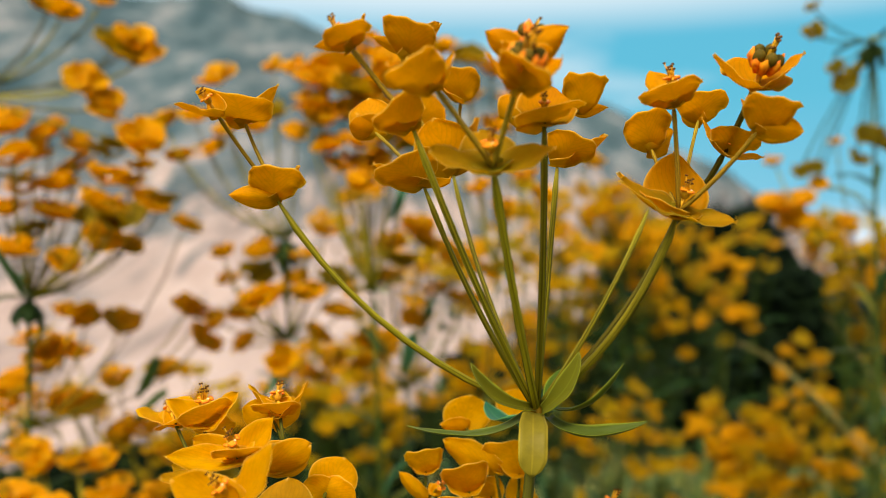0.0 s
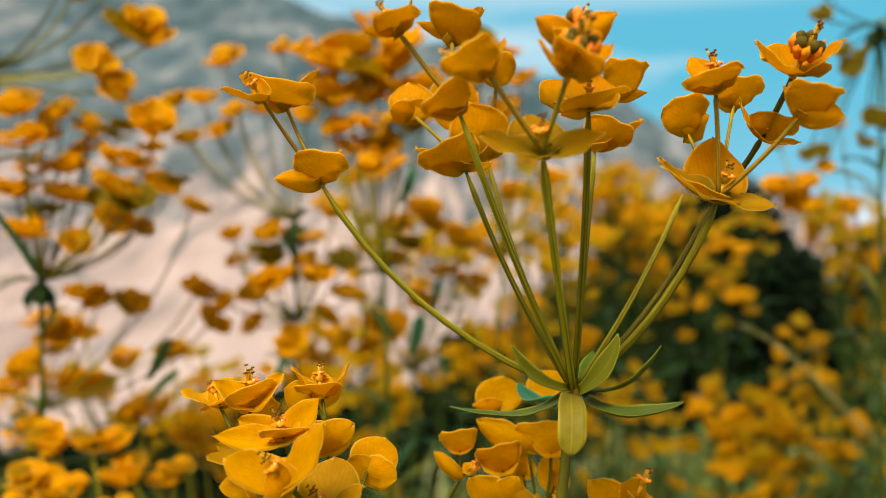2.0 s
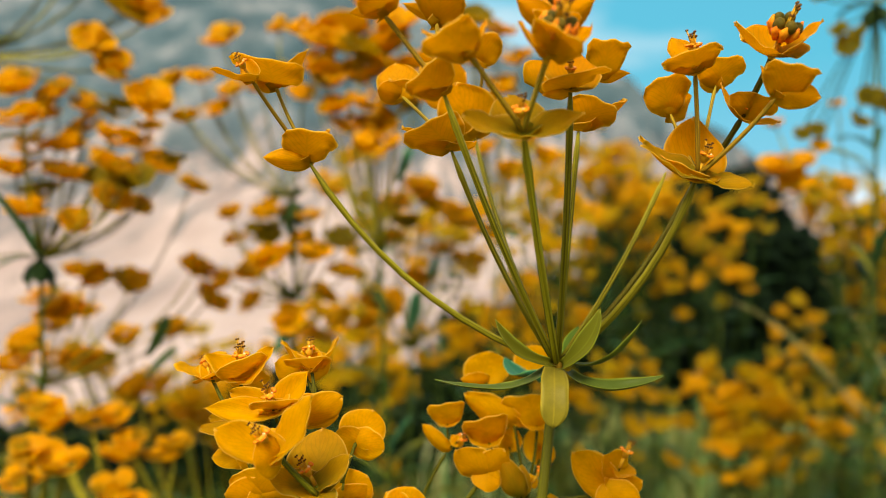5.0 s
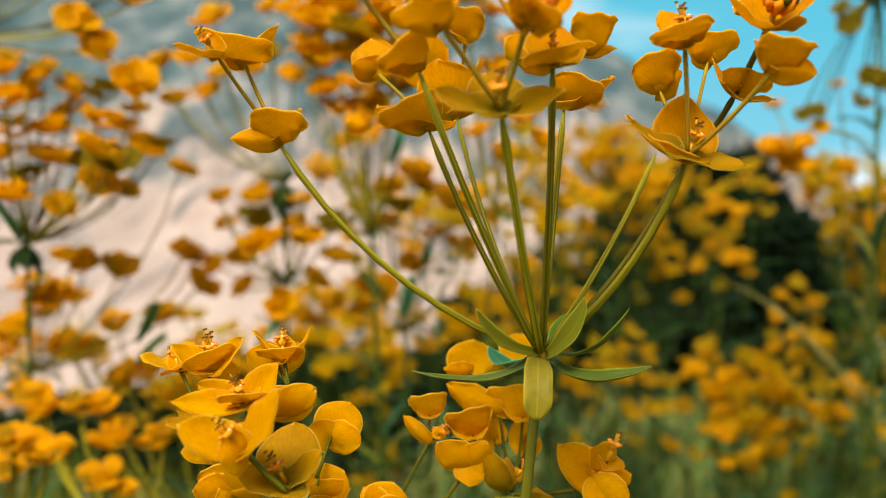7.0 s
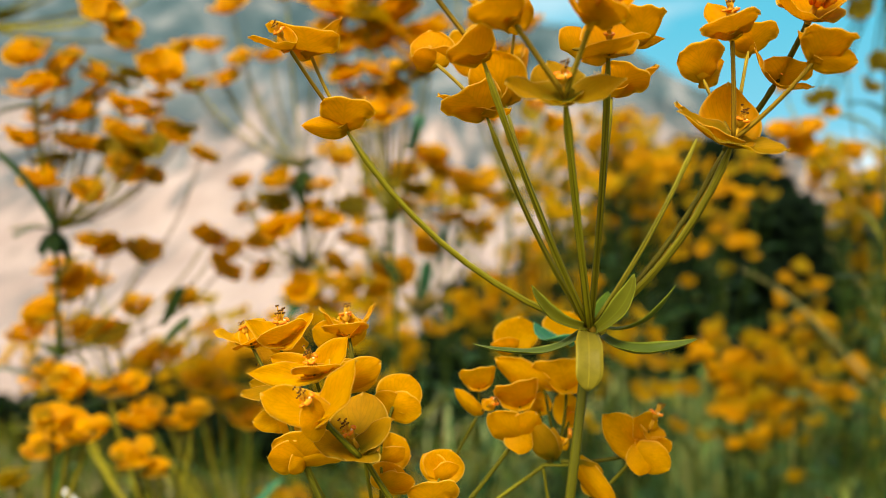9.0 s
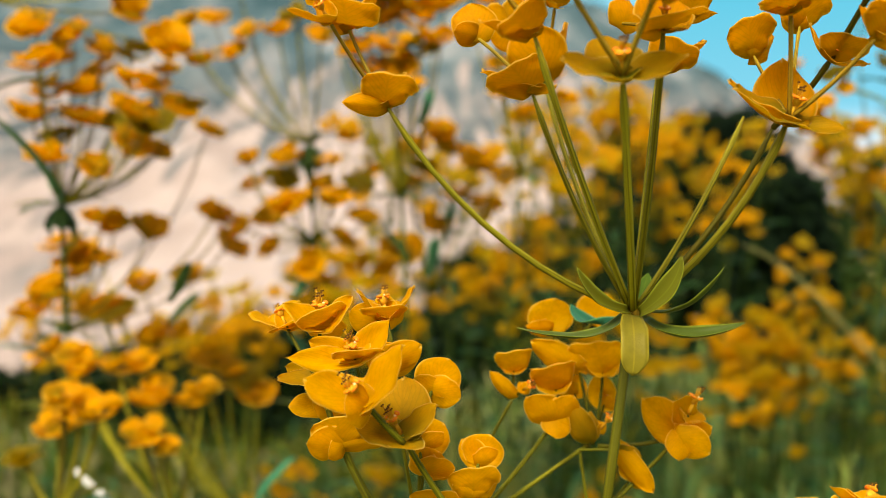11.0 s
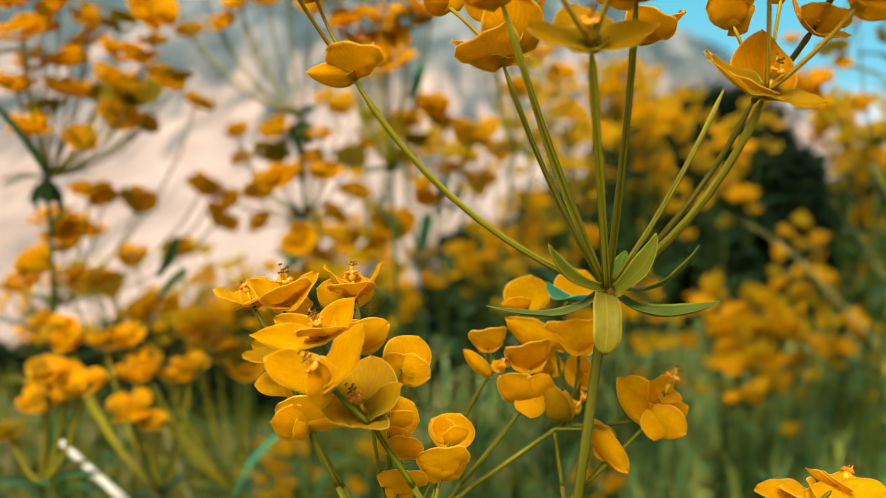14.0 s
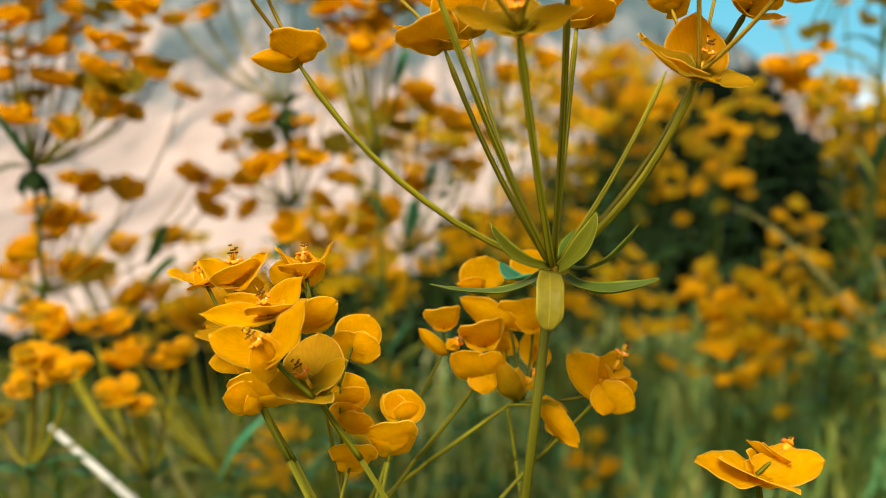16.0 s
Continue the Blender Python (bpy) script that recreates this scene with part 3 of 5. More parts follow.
def ridge(az):
    """Elevation of the skyline in degrees, by the bearing in degrees (0 ahead, positive to the right)."""
    pts = ((-70, 12), (-28, 15.5), (-14, 15.6), (-7, 13.6), (8, 10.0), (12, 8.4), (16, 5.6), (19, 3.6), (24, 0.6), (34, -1.5), (60, -2))
    for (a, p), (b, q) in zip(pts, pts[1:]):
        if az <= b:
            f = min(max((az - a) / (b - a), 0), 1)
            return p + (q - p) * f
    return pts[-1][1]


def build_mountain():
    bm = bmesh.new()
    na, ns = 230, 120
    rows = []
    for j in range(ns + 1):
        s = j / ns
        row = []
        for i in range(na + 1):
            az = -70 + 130 * i / na
            r = 32 + 150 * s ** 1.3
            x, y = r * math.sin(radians(az)), r * math.cos(radians(az))
            top = ridge(az) + 0.9 * noise.noise((az * 0.2, 0, 3))
            if s < 0.9:
                e = -13 + (top + 13) * (s / 0.9) ** 0.85
            else:
                e = top - (s - 0.9) * 60
            z = 0.55 + r * math.tan(radians(e))
            amp = (0.3 + 3.0 * s) * min(1, (1 - s) * 8)
            q = Vector((x * 0.05 + z * 0.05, y * 0.05, z * 0.09))
            z += amp * (noise.fractal(q, 0.9, 2.1, 5) * 0.8 + abs(noise.noise(q * 2.3)) * 0.8)
            row.append(bm.verts.new((x, y, z)))
        rows.append(row)
    for a, b in zip(rows, rows[1:]):
        for k in range(na):
            bm.faces.new((a[k], a[k + 1], b[k + 1], b[k]))
    n = Nodes("scree_and_hazy_scrub")
    co = n.add("ShaderNodeTexCoord").outputs["Object"]
    sep = n.add("ShaderNodeSeparateXYZ")
    n.link(co, sep.inputs[0])
    deep = (1.0, 0.22, 1.0)
    rock = n.ramp(n.noise(0.35, 6.0, 0.65, stretch=deep), (0.3, (0.29, 0.215, 0.186)), (0.6, (0.42, 0.322, 0.282)))
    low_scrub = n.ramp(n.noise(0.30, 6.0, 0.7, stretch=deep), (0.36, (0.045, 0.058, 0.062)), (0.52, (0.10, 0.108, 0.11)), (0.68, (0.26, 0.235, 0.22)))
    # scrub higher up is bluer: the haze of distance is put into its colour
    hazy_scrub = n.ramp(n.noise(0.16, 6.0, 0.7, stretch=deep), (0.36, (0.025, 0.055, 0.065)), (0.52, (0.075, 0.11, 0.12)), (0.68, (0.26, 0.25, 0.245)))
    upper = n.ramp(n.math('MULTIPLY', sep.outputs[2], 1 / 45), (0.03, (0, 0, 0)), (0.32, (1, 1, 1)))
    scrub = n.mix(upper, low_scrub, hazy_scrub)
    # gullies run aslant down the slope
    rot = n.add("ShaderNodeMapping")
    rot.inputs["Rotation"].default_value = (0.0, radians(35), 0.0)
    rot.inputs["Scale"].default_value = (0.50, 0.03, 0.13)
    n.link(co, rot.inputs[0])
    gully = n.add("ShaderNodeTexNoise", Scale=1.0, Detail=6.0, Roughness=0.62, Distortion=0.6)
    n.link(rot.outputs[0], gully.inputs["Vector"])
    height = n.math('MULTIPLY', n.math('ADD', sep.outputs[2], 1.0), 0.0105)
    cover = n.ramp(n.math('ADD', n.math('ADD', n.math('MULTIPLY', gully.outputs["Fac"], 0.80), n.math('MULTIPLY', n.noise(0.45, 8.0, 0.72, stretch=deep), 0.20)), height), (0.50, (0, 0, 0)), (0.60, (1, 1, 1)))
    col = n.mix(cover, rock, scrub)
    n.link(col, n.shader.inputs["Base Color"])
    n.set(Roughness=0.95, Specular_IOR_Level=0.1)
    n.bump(n.noise(0.8, 6.0), 0.5, 0.6)
    tagged(new("mountain", to_mesh("mountain", bm, n.mat)), "pale pinkish scree slope rising to a scrub mountain, coloured blue-grey for haze", "mountain", kind="structure")


def build_sky_backdrop():
    """A far sheet of cloudy sky behind the mountain."""
    bm = bmesh.new()
    rows = []
    for j in range(13):
        e = -6 + j * 5
        rows.append([bm.verts.new((900 * math.sin(radians(a)) * math.cos(radians(e)), 900 * math.cos(radians(a)) * math.cos(radians(e)), 900 * math.sin(radians(e))))
                     for a in range(-100, 101, 5)])
    for a, b in zip(rows, rows[1:]):
        for k in range(len(a) - 1):
            bm.faces.new((a[k], b[k], b[k + 1], a[k + 1]))
    n = Nodes("cloudy_sky")
    co = n.add("ShaderNodeTexCoord").outputs["Object"]
    sep = n.add("ShaderNodeSeparateXYZ")
    n.link(co, sep.inputs[0])
    blue = n.ramp(n.math('MULTIPLY', sep.outputs[2], 1 / 500), (0.0, (0.26, 0.62, 0.86)), (0.3, (0.115, 0.53, 0.78)), (0.8, (0.10, 0.48, 0.76)))
    mp = n.add("ShaderNodeMapping")
    mp.inputs["Scale"].default_value = (0.0026, 0.0026, 0.0085)
    mp.inputs["Location"].default_value = (0.35, 0.0, 0.2)
    n.link(co, mp.inputs[0])
    cl = n.add("ShaderNodeTexNoise", Scale=1.0, Detail=5.0, Roughness=0.5)
    n.link(mp.outputs[0], cl.inputs["Vector"])
    white = n.ramp(cl.outputs["Fac"], (0.52, (0, 0, 0)), (0.72, (1, 1, 1)))
    # a bank of cloud low over the horizon and a veil high up
    bank = n.ramp(n.math('MULTIPLY', sep.outputs[2], 1 / 500), (0.02, (0.75, 0.75, 0.75)), (0.09, (0, 0, 0)), (0.42, (0, 0, 0)), (0.52, (0.8, 0.8, 0.8)))
    fac = n.math('MAXIMUM', n.math('MULTIPLY', white, 0.85), bank)
    col = n.mix(fac, blue, (1.02, 1.05, 1.14))
    em = n.add("ShaderNodeEmission", Strength=0.86)
    n.link(col, em.inputs[0])
    n.link(em.outputs[0], n.result.inputs[0])
    tagged(new("sky_backdrop", to_mesh("sky_backdrop", bm, n.mat)), "teal blue sky with soft white clouds", "sky", kind="structure")


build_ground()
build_mountain()
build_sky_backdrop()


# ---- the main spurge in the foreground ----
def foot_under(p, lean_x=0.0, lean_y=0.0):
    x, y = p[0] + lean_x, p[1] + lean_y
    return (x, y, ground_height(x, y) - 0.02)


NODE = (0.0171, 0.1590, 0.5205)
main = thing("spurge_plant", foot_under(NODE, -0.07, 0.05), "tall flowering spurge with orange bracts and olive stalks, in focus", "plant", "flowering spurges")
stem(main, NODE, main["at"], 0.98, bend=(0.006, 0, 0), leaves=6, seed=3, clear=0.14, mat=M_STEM_GREEN)
shoot(main, (0.0171, 0.1590, 0.5205), (-0.0288, 0.1490, 0.5590), (-0.0058, -0.0020, -0.0058), 1.0, ((-0.0284, 0.1430, 0.5645, 9.7, 3, 2), (-0.0365, 0.1460, 0.5588, 4.4, 0, 2), (-0.0249, 0.1530, 0.5652, 4.8, 0, 0)), 0, 0.7)
shoot(main, (-0.0304, 0.1530, 0.5608), (-0.0380, 0.1460, 0.5727), (-0.0004, 0.0000, 0.0000), 0.62, ((-0.0450, 0.1440, 0.5741, 4.3, 1, 0), (-0.0399, 0.1490, 0.5774, 3.9, 0, 0)), 1.0, 0.7)
shoot(main, (-0.0299, 0.1545, 0.5611), (-0.0357, 0.1560, 0.5732), (-0.0006, 0.0000, 0.0000), 0.6, ((-0.0350, 0.1480, 0.5770, 13.3, 3, 2), (-0.0295, 0.1580, 0.5803, 4.7, 0, 0), (-0.0390, 0.1540, 0.5741, 4.4, 1, 2)), 0.7, 0.7)
shoot(main, (0.0171, 0.1590, 0.5205), (-0.0049, 0.1360, 0.5694), (-0.0011, -0.0020, -0.0009), 1.05, ((-0.0083, 0.1310, 0.5725, 9.2, 3, 2), (-0.0140, 0.1350, 0.5711, 3.5, 0, 0), (-0.0029, 0.1380, 0.5734, 3.9, 0, 0)), 0.8, 0.7)
shoot(main, (-0.0049, 0.1360, 0.5694), (-0.0145, 0.1340, 0.5813), (0.0003, 0.0000, -0.0003), 0.75, ((-0.0157, 0.1290, 0.5840, 7.7, 3, 2), (-0.0121, 0.1370, 0.5875, 5.2, 0, 0), (-0.0203, 0.1330, 0.5812, 3.5, 0, 0)), 1.1, 0.7)
shoot(main, (-0.0049, 0.1360, 0.5694), (-0.0059, 0.1420, 0.5817), (0.0000, 0.0000, 0.0000), 0.7, ((-0.0043, 0.1380, 0.5870, 9.3, 3, 2), (-0.0116, 0.1430, 0.5856, 3.2, 2, 0), (-0.0001, 0.1450, 0.5878, 4.7, 1, 0)), 1.1, 0.7)
shoot(main, (0.0171, 0.1590, 0.5205), (-0.0035, 0.1500, 0.5613), (-0.0015, 0.0000, -0.0015), 0.9, ((-0.0074, 0.1450, 0.5661, 10.9, 3, 2), (-0.0126, 0.1500, 0.5649, 4.5, 1, 0), (0.0016, 0.1550, 0.5620, 5.0, 1, 0)), 0.7, 0.7)
shoot(main, (-0.0035, 0.1500, 0.5613), (-0.0127, 0.1580, 0.5715), (0.0008, 0.0000, 0.0000), 0.6, ((-0.0137, 0.1600, 0.5782, 8.5, 1, 2), (-0.0171, 0.1550, 0.5727, 4.8, 1, 2)), 0.6, 0.7)
shoot(main, (0.0171, 0.1590, 0.5205), (0.0018, 0.1760, 0.5661), (-0.0021, 0.0000, -0.0016), 0.85, ((-0.0021, 0.1720, 0.5764, 12.3, 1, 2), (0.0076, 0.1820, 0.5778, 7.1, 0, 0)), 0.7, 0.7)
shoot(main, (0.0018, 0.1760, 0.5661), (0.0035, 0.1720, 0.5797), (0.0004, 0.0000, 0.0000), 0.6, ((0.0031, 0.1690, 0.5861, 9.2, 3, 2), (-0.0010, 0.1750, 0.5856, 5.7, 0, 0)), 0.7, 0.7)
shoot(main, (0.0018, 0.1760, 0.5661), (-0.0049, 0.1800, 0.5770), (-0.0005, 0.0000, 0.0000), 0.6, ((-0.0097, 0.1770, 0.5740, 10.4, 1, 2), (0.0007, 0.1830, 0.5799, 9.5, 1, 2)), 0.6, 0.7)
shoot(main, (0.0171, 0.1590, 0.5205), (0.0073, 0.1270, 0.5621), (-0.0007, -0.0040, -0.0005), 1.2, ((-0.0025, 0.1240, 0.5639, 5.6, 11, 6), (0.0166, 0.1240, 0.5647, 5.2, 11, 6), (0.0051, 0.1360, 0.5686, 8.5, 11, 1)), 1.2, 0.7)
shoot(main, (0.0073, 0.1270, 0.5621), (-0.0013, 0.1220, 0.5729), (0.0003, 0.0000, -0.0003), 0.75, ((-0.0051, 0.1160, 0.5760, 8.4, 3, 2), (0.0018, 0.1250, 0.5788, 4.5, 0, 0), (-0.0085, 0.1230, 0.5766, 3.7, 0, 0)), 0.9, 0.7)
shoot(main, (0.0073, 0.1270, 0.5621), (0.0102, 0.1200, 0.5725), (0.0000, 0.0000, 0.0000), 0.75, ((0.0122, 0.1140, 0.5748, 8.6, 3, 2), (0.0055, 0.1200, 0.5774, 4.1, 0, 0), (0.0171, 0.1230, 0.5774, 4.8, 1, 0)), 1.5, 0.7)
shoot(main, (0.0102, 0.1200, 0.5725), (0.0120, 0.1260, 0.5781), (0.0000, 0.0000, 0.0000), 0.6, ((0.0056, 0.1260, 0.5818, 4.7, 0, 0), (0.0187, 0.1270, 0.5831, 5.0, 0, 0), (0.0122, 0.1200, 0.5788, 7.5, 3, 2), (0.0141, 0.1320, 0.5837, 6.9, 0, 1)), 1.5, 0.7)
shoot(main, (0.0171, 0.1590, 0.5205), (0.0161, 0.1380, 0.5704), (0.0004, -0.0020, 0.0000), 1.1, ((0.0153, 0.1320, 0.5720, 11.3, 3, 2), (0.0172, 0.1450, 0.5774, 9.8, 1, 1), (0.0106, 0.1370, 0.5688, 3.6, 2, 2)), 0.9, 0.7)
shoot(main, (0.0161, 0.1380, 0.5704), (0.0118, 0.1500, 0.5727), (0.0000, 0.0000, 0.0000), 0.5, ((0.0139, 0.1520, 0.5773, 7.4, 0, 0),), 0, 0.7)
shoot(main, (0.0161, 0.1380, 0.5704), (0.0234, 0.1500, 0.5739), (0.0004, 0.0000, 0.0000), 0.6, ((0.0245, 0.1470, 0.5803, 7.6, 3, 2), (0.0290, 0.1510, 0.5744, 2.9, 2, 0)), 0.5, 0.7)
shoot(main, (0.0171, 0.1590, 0.5205), (0.0211, 0.1600, 0.5661), (0.0000, 0.0000, -0.0006), 0.95, ((0.0247, 0.1560, 0.5714, 9.3, 3, 2), (0.0313, 0.1630, 0.5717, 4.9, 0, 0)), 0.8, 0.7)
shoot(main, (0.0171, 0.1590, 0.5205), (0.0388, 0.1430, 0.5562), (0.0041, -0.0020, -0.0026), 1.25, ((0.0281, 0.1400, 0.5612, 5.6, 11, 6), (0.0482, 0.1410, 0.5543, 4.8, 11, 6), (0.0393, 0.1490, 0.5668, 11.0, 0, 1), (0.0286, 0.1450, 0.5629, 4.1, 0, 0)), 1.2, 0.7)
shoot(main, (0.0171, 0.1590, 0.5205), (0.0390, 0.1650, 0.5574), (0.0015, 0.0000, -0.0013), 0.9, (), 0, 0.7)
shoot(main, (0.0171, 0.1590, 0.5205), (0.0428, 0.1600, 0.5551), (0.0027, 0.0000, -0.0021), 1.0, (), 0, 0.7)
shoot(main, (0.0388, 0.1430, 0.5562), (0.0371, 0.1400, 0.5736), (0.0002, 0.0000, 0.0000), 0.7, ((0.0356, 0.1350, 0.5766, 10.4, 3, 2), (0.0310, 0.1390, 0.5734, 3.6, 0, 0), (0.0428, 0.1420, 0.5780, 4.8, 0, 0), (0.0345, 0.1450, 0.5801, 4.7, 1, 1)), 1.3, 0.7)
shoot(main, (0.0388, 0.1430, 0.5562), (0.0496, 0.1360, 0.5690), (0.0009, 0.0000, -0.0005), 0.7, ((0.0510, 0.1320, 0.5737, 8.9, 3, 2), (0.0565, 0.1350, 0.5680, 4.7, 1, 2), (0.0474, 0.1390, 0.5745, 3.1, 0, 0)), 0.6, 0.7)
shoot(main, (0.0428, 0.1600, 0.5551), (0.0487, 0.1500, 0.5669), (0.0008, 0.0000, -0.0004), 0.95, ((0.0505, 0.1460, 0.5710, 8.7, 3, 2), (0.0446, 0.1510, 0.5733, 4.9, 0, 0), (0.0559, 0.1500, 0.5657, 5.5, 0, 0)), 0.7, 0.7)
shoot(main, (0.0487, 0.1500, 0.5669), (0.0511, 0.1420, 0.5769), (0.0002, 0.0000, 0.0000), 0.9, ((0.0428, 0.1390, 0.5813, 8.5, 0, 0), (0.0584, 0.1390, 0.5817, 7.9, 0, 0), (0.0543, 0.1490, 0.5832, 11.7, 0, 0)), 1.5, 0.7)
shoot(main, (0.0388, 0.1430, 0.5562), (0.0378, 0.1580, 0.5684), (-0.0004, 0.0000, 0.0000), 0.6, ((0.0347, 0.1550, 0.5751, 8.9, 3, 2), (0.0429, 0.1610, 0.5725, 5.9, 0, 0)), 0.8, 0.7)
shoot(main, (0.0388, 0.1430, 0.5562), (0.0470, 0.1600, 0.5738), (-0.0002, 0.0000, 0.0000), 0.6, ((0.0470, 0.1570, 0.5794, 9.4, 3, 2), (0.0438, 0.1620, 0.5775, 4.8, 1, 0)), 0.6, 0.7)
# whorl of leaves under the umbel
for points, width, mat, up, fold in (
        (((0.0153, 0.1580, 0.5202), (0.0096, 0.1500, 0.5174), (0.0042, 0.1460, 0.5171), (-0.0061, 0.1460, 0.5203)), 3.8, M_LEAF_EDGED, (0, -0.05, 1), 0.25),
        (((0.0163, 0.1580, 0.5210), (0.0098, 0.1520, 0.5227), (0.0064, 0.1500, 0.5248), (0.0047, 0.1490, 0.5305)), 3.6, M_LEAF, (0.55, -0.65, 0.6), 0.45),
        (((0.0155, 0.1680, 0.5170), (0.0135, 0.1740, 0.5145), (0.0100, 0.1780, 0.5147), (0.0088, 0.1800, 0.5185)), 5.0, M_LEAF_TEAL, (0.5, -0.8, 0.3), 0.15),
        (((0.0178, 0.1560, 0.5210), (0.0197, 0.1520, 0.5235), (0.0230, 0.1500, 0.5266), (0.0235, 0.1500, 0.5323)), 4.3, M_LEAF, (-0.6, -0.7, 0.4), 0.30),
        (((0.0197, 0.1660, 0.5212), (0.0207, 0.1680, 0.5219), (0.0220, 0.1700, 0.5236), (0.0232, 0.1720, 0.5262)), 3.4, M_LEAF_FRESH, (-0.4, -0.8, 0.3), 0.20),
        (((0.0207, 0.1600, 0.5204), (0.0249, 0.1560, 0.5204), (0.0283, 0.1520, 0.5230), (0.0311, 0.1500, 0.5302)), 3.0, M_LEAF_EDGED, (-0.45, 0.3, 0.8), 0.35),
        (((0.0191, 0.1580, 0.5194), (0.0219, 0.1520, 0.5168), (0.0267, 0.1490, 0.5165), (0.0352, 0.1500, 0.5202)), 4.6, M_LEAF_EDGED, (0.05, -0.28, 1), 0.40),
        (((0.0162, 0.1560, 0.5206), (0.0156, 0.1510, 0.5188), (0.0155, 0.1490, 0.5153), (0.0152, 0.1500, 0.5106)), 5.1, M_LEAF_GOLD, (0, -1, 0.1), 0.12)):
    curved_leaf(main, points, width, mat, up, fold, *((0.72, 0.72) if mat is M_LEAF_GOLD else (0.45, 0.42)))
bm = bmesh.new()
tube(bm, [Vector((-0.0002, 0, -0.0022)), Vector((0, 0, -0.0008)), Vector((0, 0, 0.0006)), Vector((0, 0, 0.0020))], [0.0009, 0.0014, 0.0015, 0.0008], 12)
part("node", to_mesh("node", bm, M_RAYLET), main, "swollen tan joint of the stalks", matrix=Matrix.Translation(NODE))

# flowering side branches lower on its stem
for start, along, r in (((-0.0094, 0.1680, 0.4792), (0.0045, 0.1700, 0.4965), 0.48), ((0.0154, 0.1680, 0.4788), (0.0293, 0.1680, 0.4934), 0.40), ((0.0116, 0.1720, 0.4771), (0.0097, 0.1720, 0.4892), 0.40), ((-0.0072, 0.1720, 0.4767), (0.0115, 0.1720, 0.4903), 0.44), ((-0.0133, 0.1760, 0.4803), (-0.0036, 0.1770, 0.4990), 0.40)):
    side_stalk(main, start, along, main["at"], r)
shoot(main, (0.0074, 0.1820, 0.5082), (0.0046, 0.1840, 0.5126), (0.0000, 0, 0.0000), 0.55, ((0.0050, 0.1840, 0.5197, 9.3, 1, 1), (-0.0012, 0.1820, 0.5133, 4.0, 0, 2)), 0.0, -0.45)
shoot(main, (0.0127, 0.1860, 0.5112), (0.0154, 0.1880, 0.5136), (0.0000, 0, 0.0000), 0.50, ((0.0181, 0.1900, 0.5199, 9.1, 1, 1),), 0.0, -0.45)
shoot(main, (0.0132, 0.1760, 0.4895), (0.0108, 0.1800, 0.5047), (0.0000, 0, 0.0000), 0.60, ((-0.0006, 0.1780, 0.5109, 5.8, 1, 2), (0.0128, 0.1840, 0.5080, 6.0, 1, 1)), 0.0, -0.45)
shoot(main, (-0.0035, 0.1780, 0.4988), (-0.0035, 0.1780, 0.5048), (0.0000, 0, 0.0000), 0.50, ((-0.0041, 0.1740, 0.5103, 7.5, 3, 2), (-0.0076, 0.1790, 0.5069, 3.5, 0, 0), (0.0003, 0.1790, 0.5072, 3.5, 0, 0)), 0.7, -0.45)
shoot(main, (-0.0035, 0.1780, 0.4988), (-0.0037, 0.1770, 0.4998), (0.0000, 0, 0.0000), 0.40, ((-0.0092, 0.1750, 0.5055, 3.2, 0, 2),), 0.0, -0.45)
shoot(main, (-0.0035, 0.1780, 0.4988), (-0.0016, 0.1750, 0.5013), (0.0000, 0, 0.0000), 0.45, ((-0.0029, 0.1760, 0.5032, 2.3, 0, 1), (0.0005, 0.1760, 0.5025, 2.5, 0, 1)), 0.9, -0.45)
shoot(main, (0.0119, 0.1760, 0.4883), (0.0052, 0.1770, 0.5010), (-0.0010, 0, 0.0000), 0.50, ((0.0038, 0.1730, 0.5075, 9.2, 3, 2), (-0.0002, 0.1780, 0.5055, 5.3, 0, 0), (0.0098, 0.1780, 0.5058, 5.3, 0, 0)), 0.9, -0.45)
shoot(main, (0.0124, 0.1760, 0.4883), (0.0098, 0.1800, 0.4994), (0.0000, 0, 0.0000), 0.45, ((0.0124, 0.1820, 0.5023, 4.7, 1, 1), (0.0056, 0.1800, 0.4989, 5.8, 1, 2)), 0.0, -0.45)
shoot(main, (-0.0094, 0.1680, 0.4792), (0.0045, 0.1700, 0.4965), (0.0003, 0, -0.0003), 0.85, ((-0.0017, 0.1670, 0.5027, 6.7, 1, 2), (0.0086, 0.1680, 0.5018, 6.3, 1, 2), (0.0041, 0.1670, 0.4927, 5.6, 1, 2), (0.0069, 0.1690, 0.4929, 4.4, 0, 2)), 0.0, -0.45)
shoot(main, (0.0117, 0.1710, 0.4907), (0.0113, 0.1710, 0.4922), (0.0000, 0, 0.0000), 0.50, ((0.0064, 0.1690, 0.5010, 5.1, 10, 2), (0.0125, 0.1730, 0.4977, 4.5, 10, 2)), 0.0, -0.45)
shoot(main, (0.0117, 0.1730, 0.4900), (0.0140, 0.1720, 0.4936), (0.0000, 0, 0.0000), 0.50, ((0.0161, 0.1730, 0.4939, 2.2, 2, 1), (0.0129, 0.1730, 0.4959, 2.7, 2, 1)), 1.1, -0.45)
shoot(main, (0.0131, 0.1780, 0.4882), (0.0158, 0.1800, 0.5039), (0.0010, 0, 0.0000), 0.60, ((0.0141, 0.1780, 0.5115, 11.1, 3, 2), (0.0094, 0.1800, 0.5070, 5.8, 0, 0), (0.0202, 0.1810, 0.5080, 5.4, 0, 0), (0.0167, 0.1860, 0.5085, 8.5, 1, 1)), 0.8, -0.45)
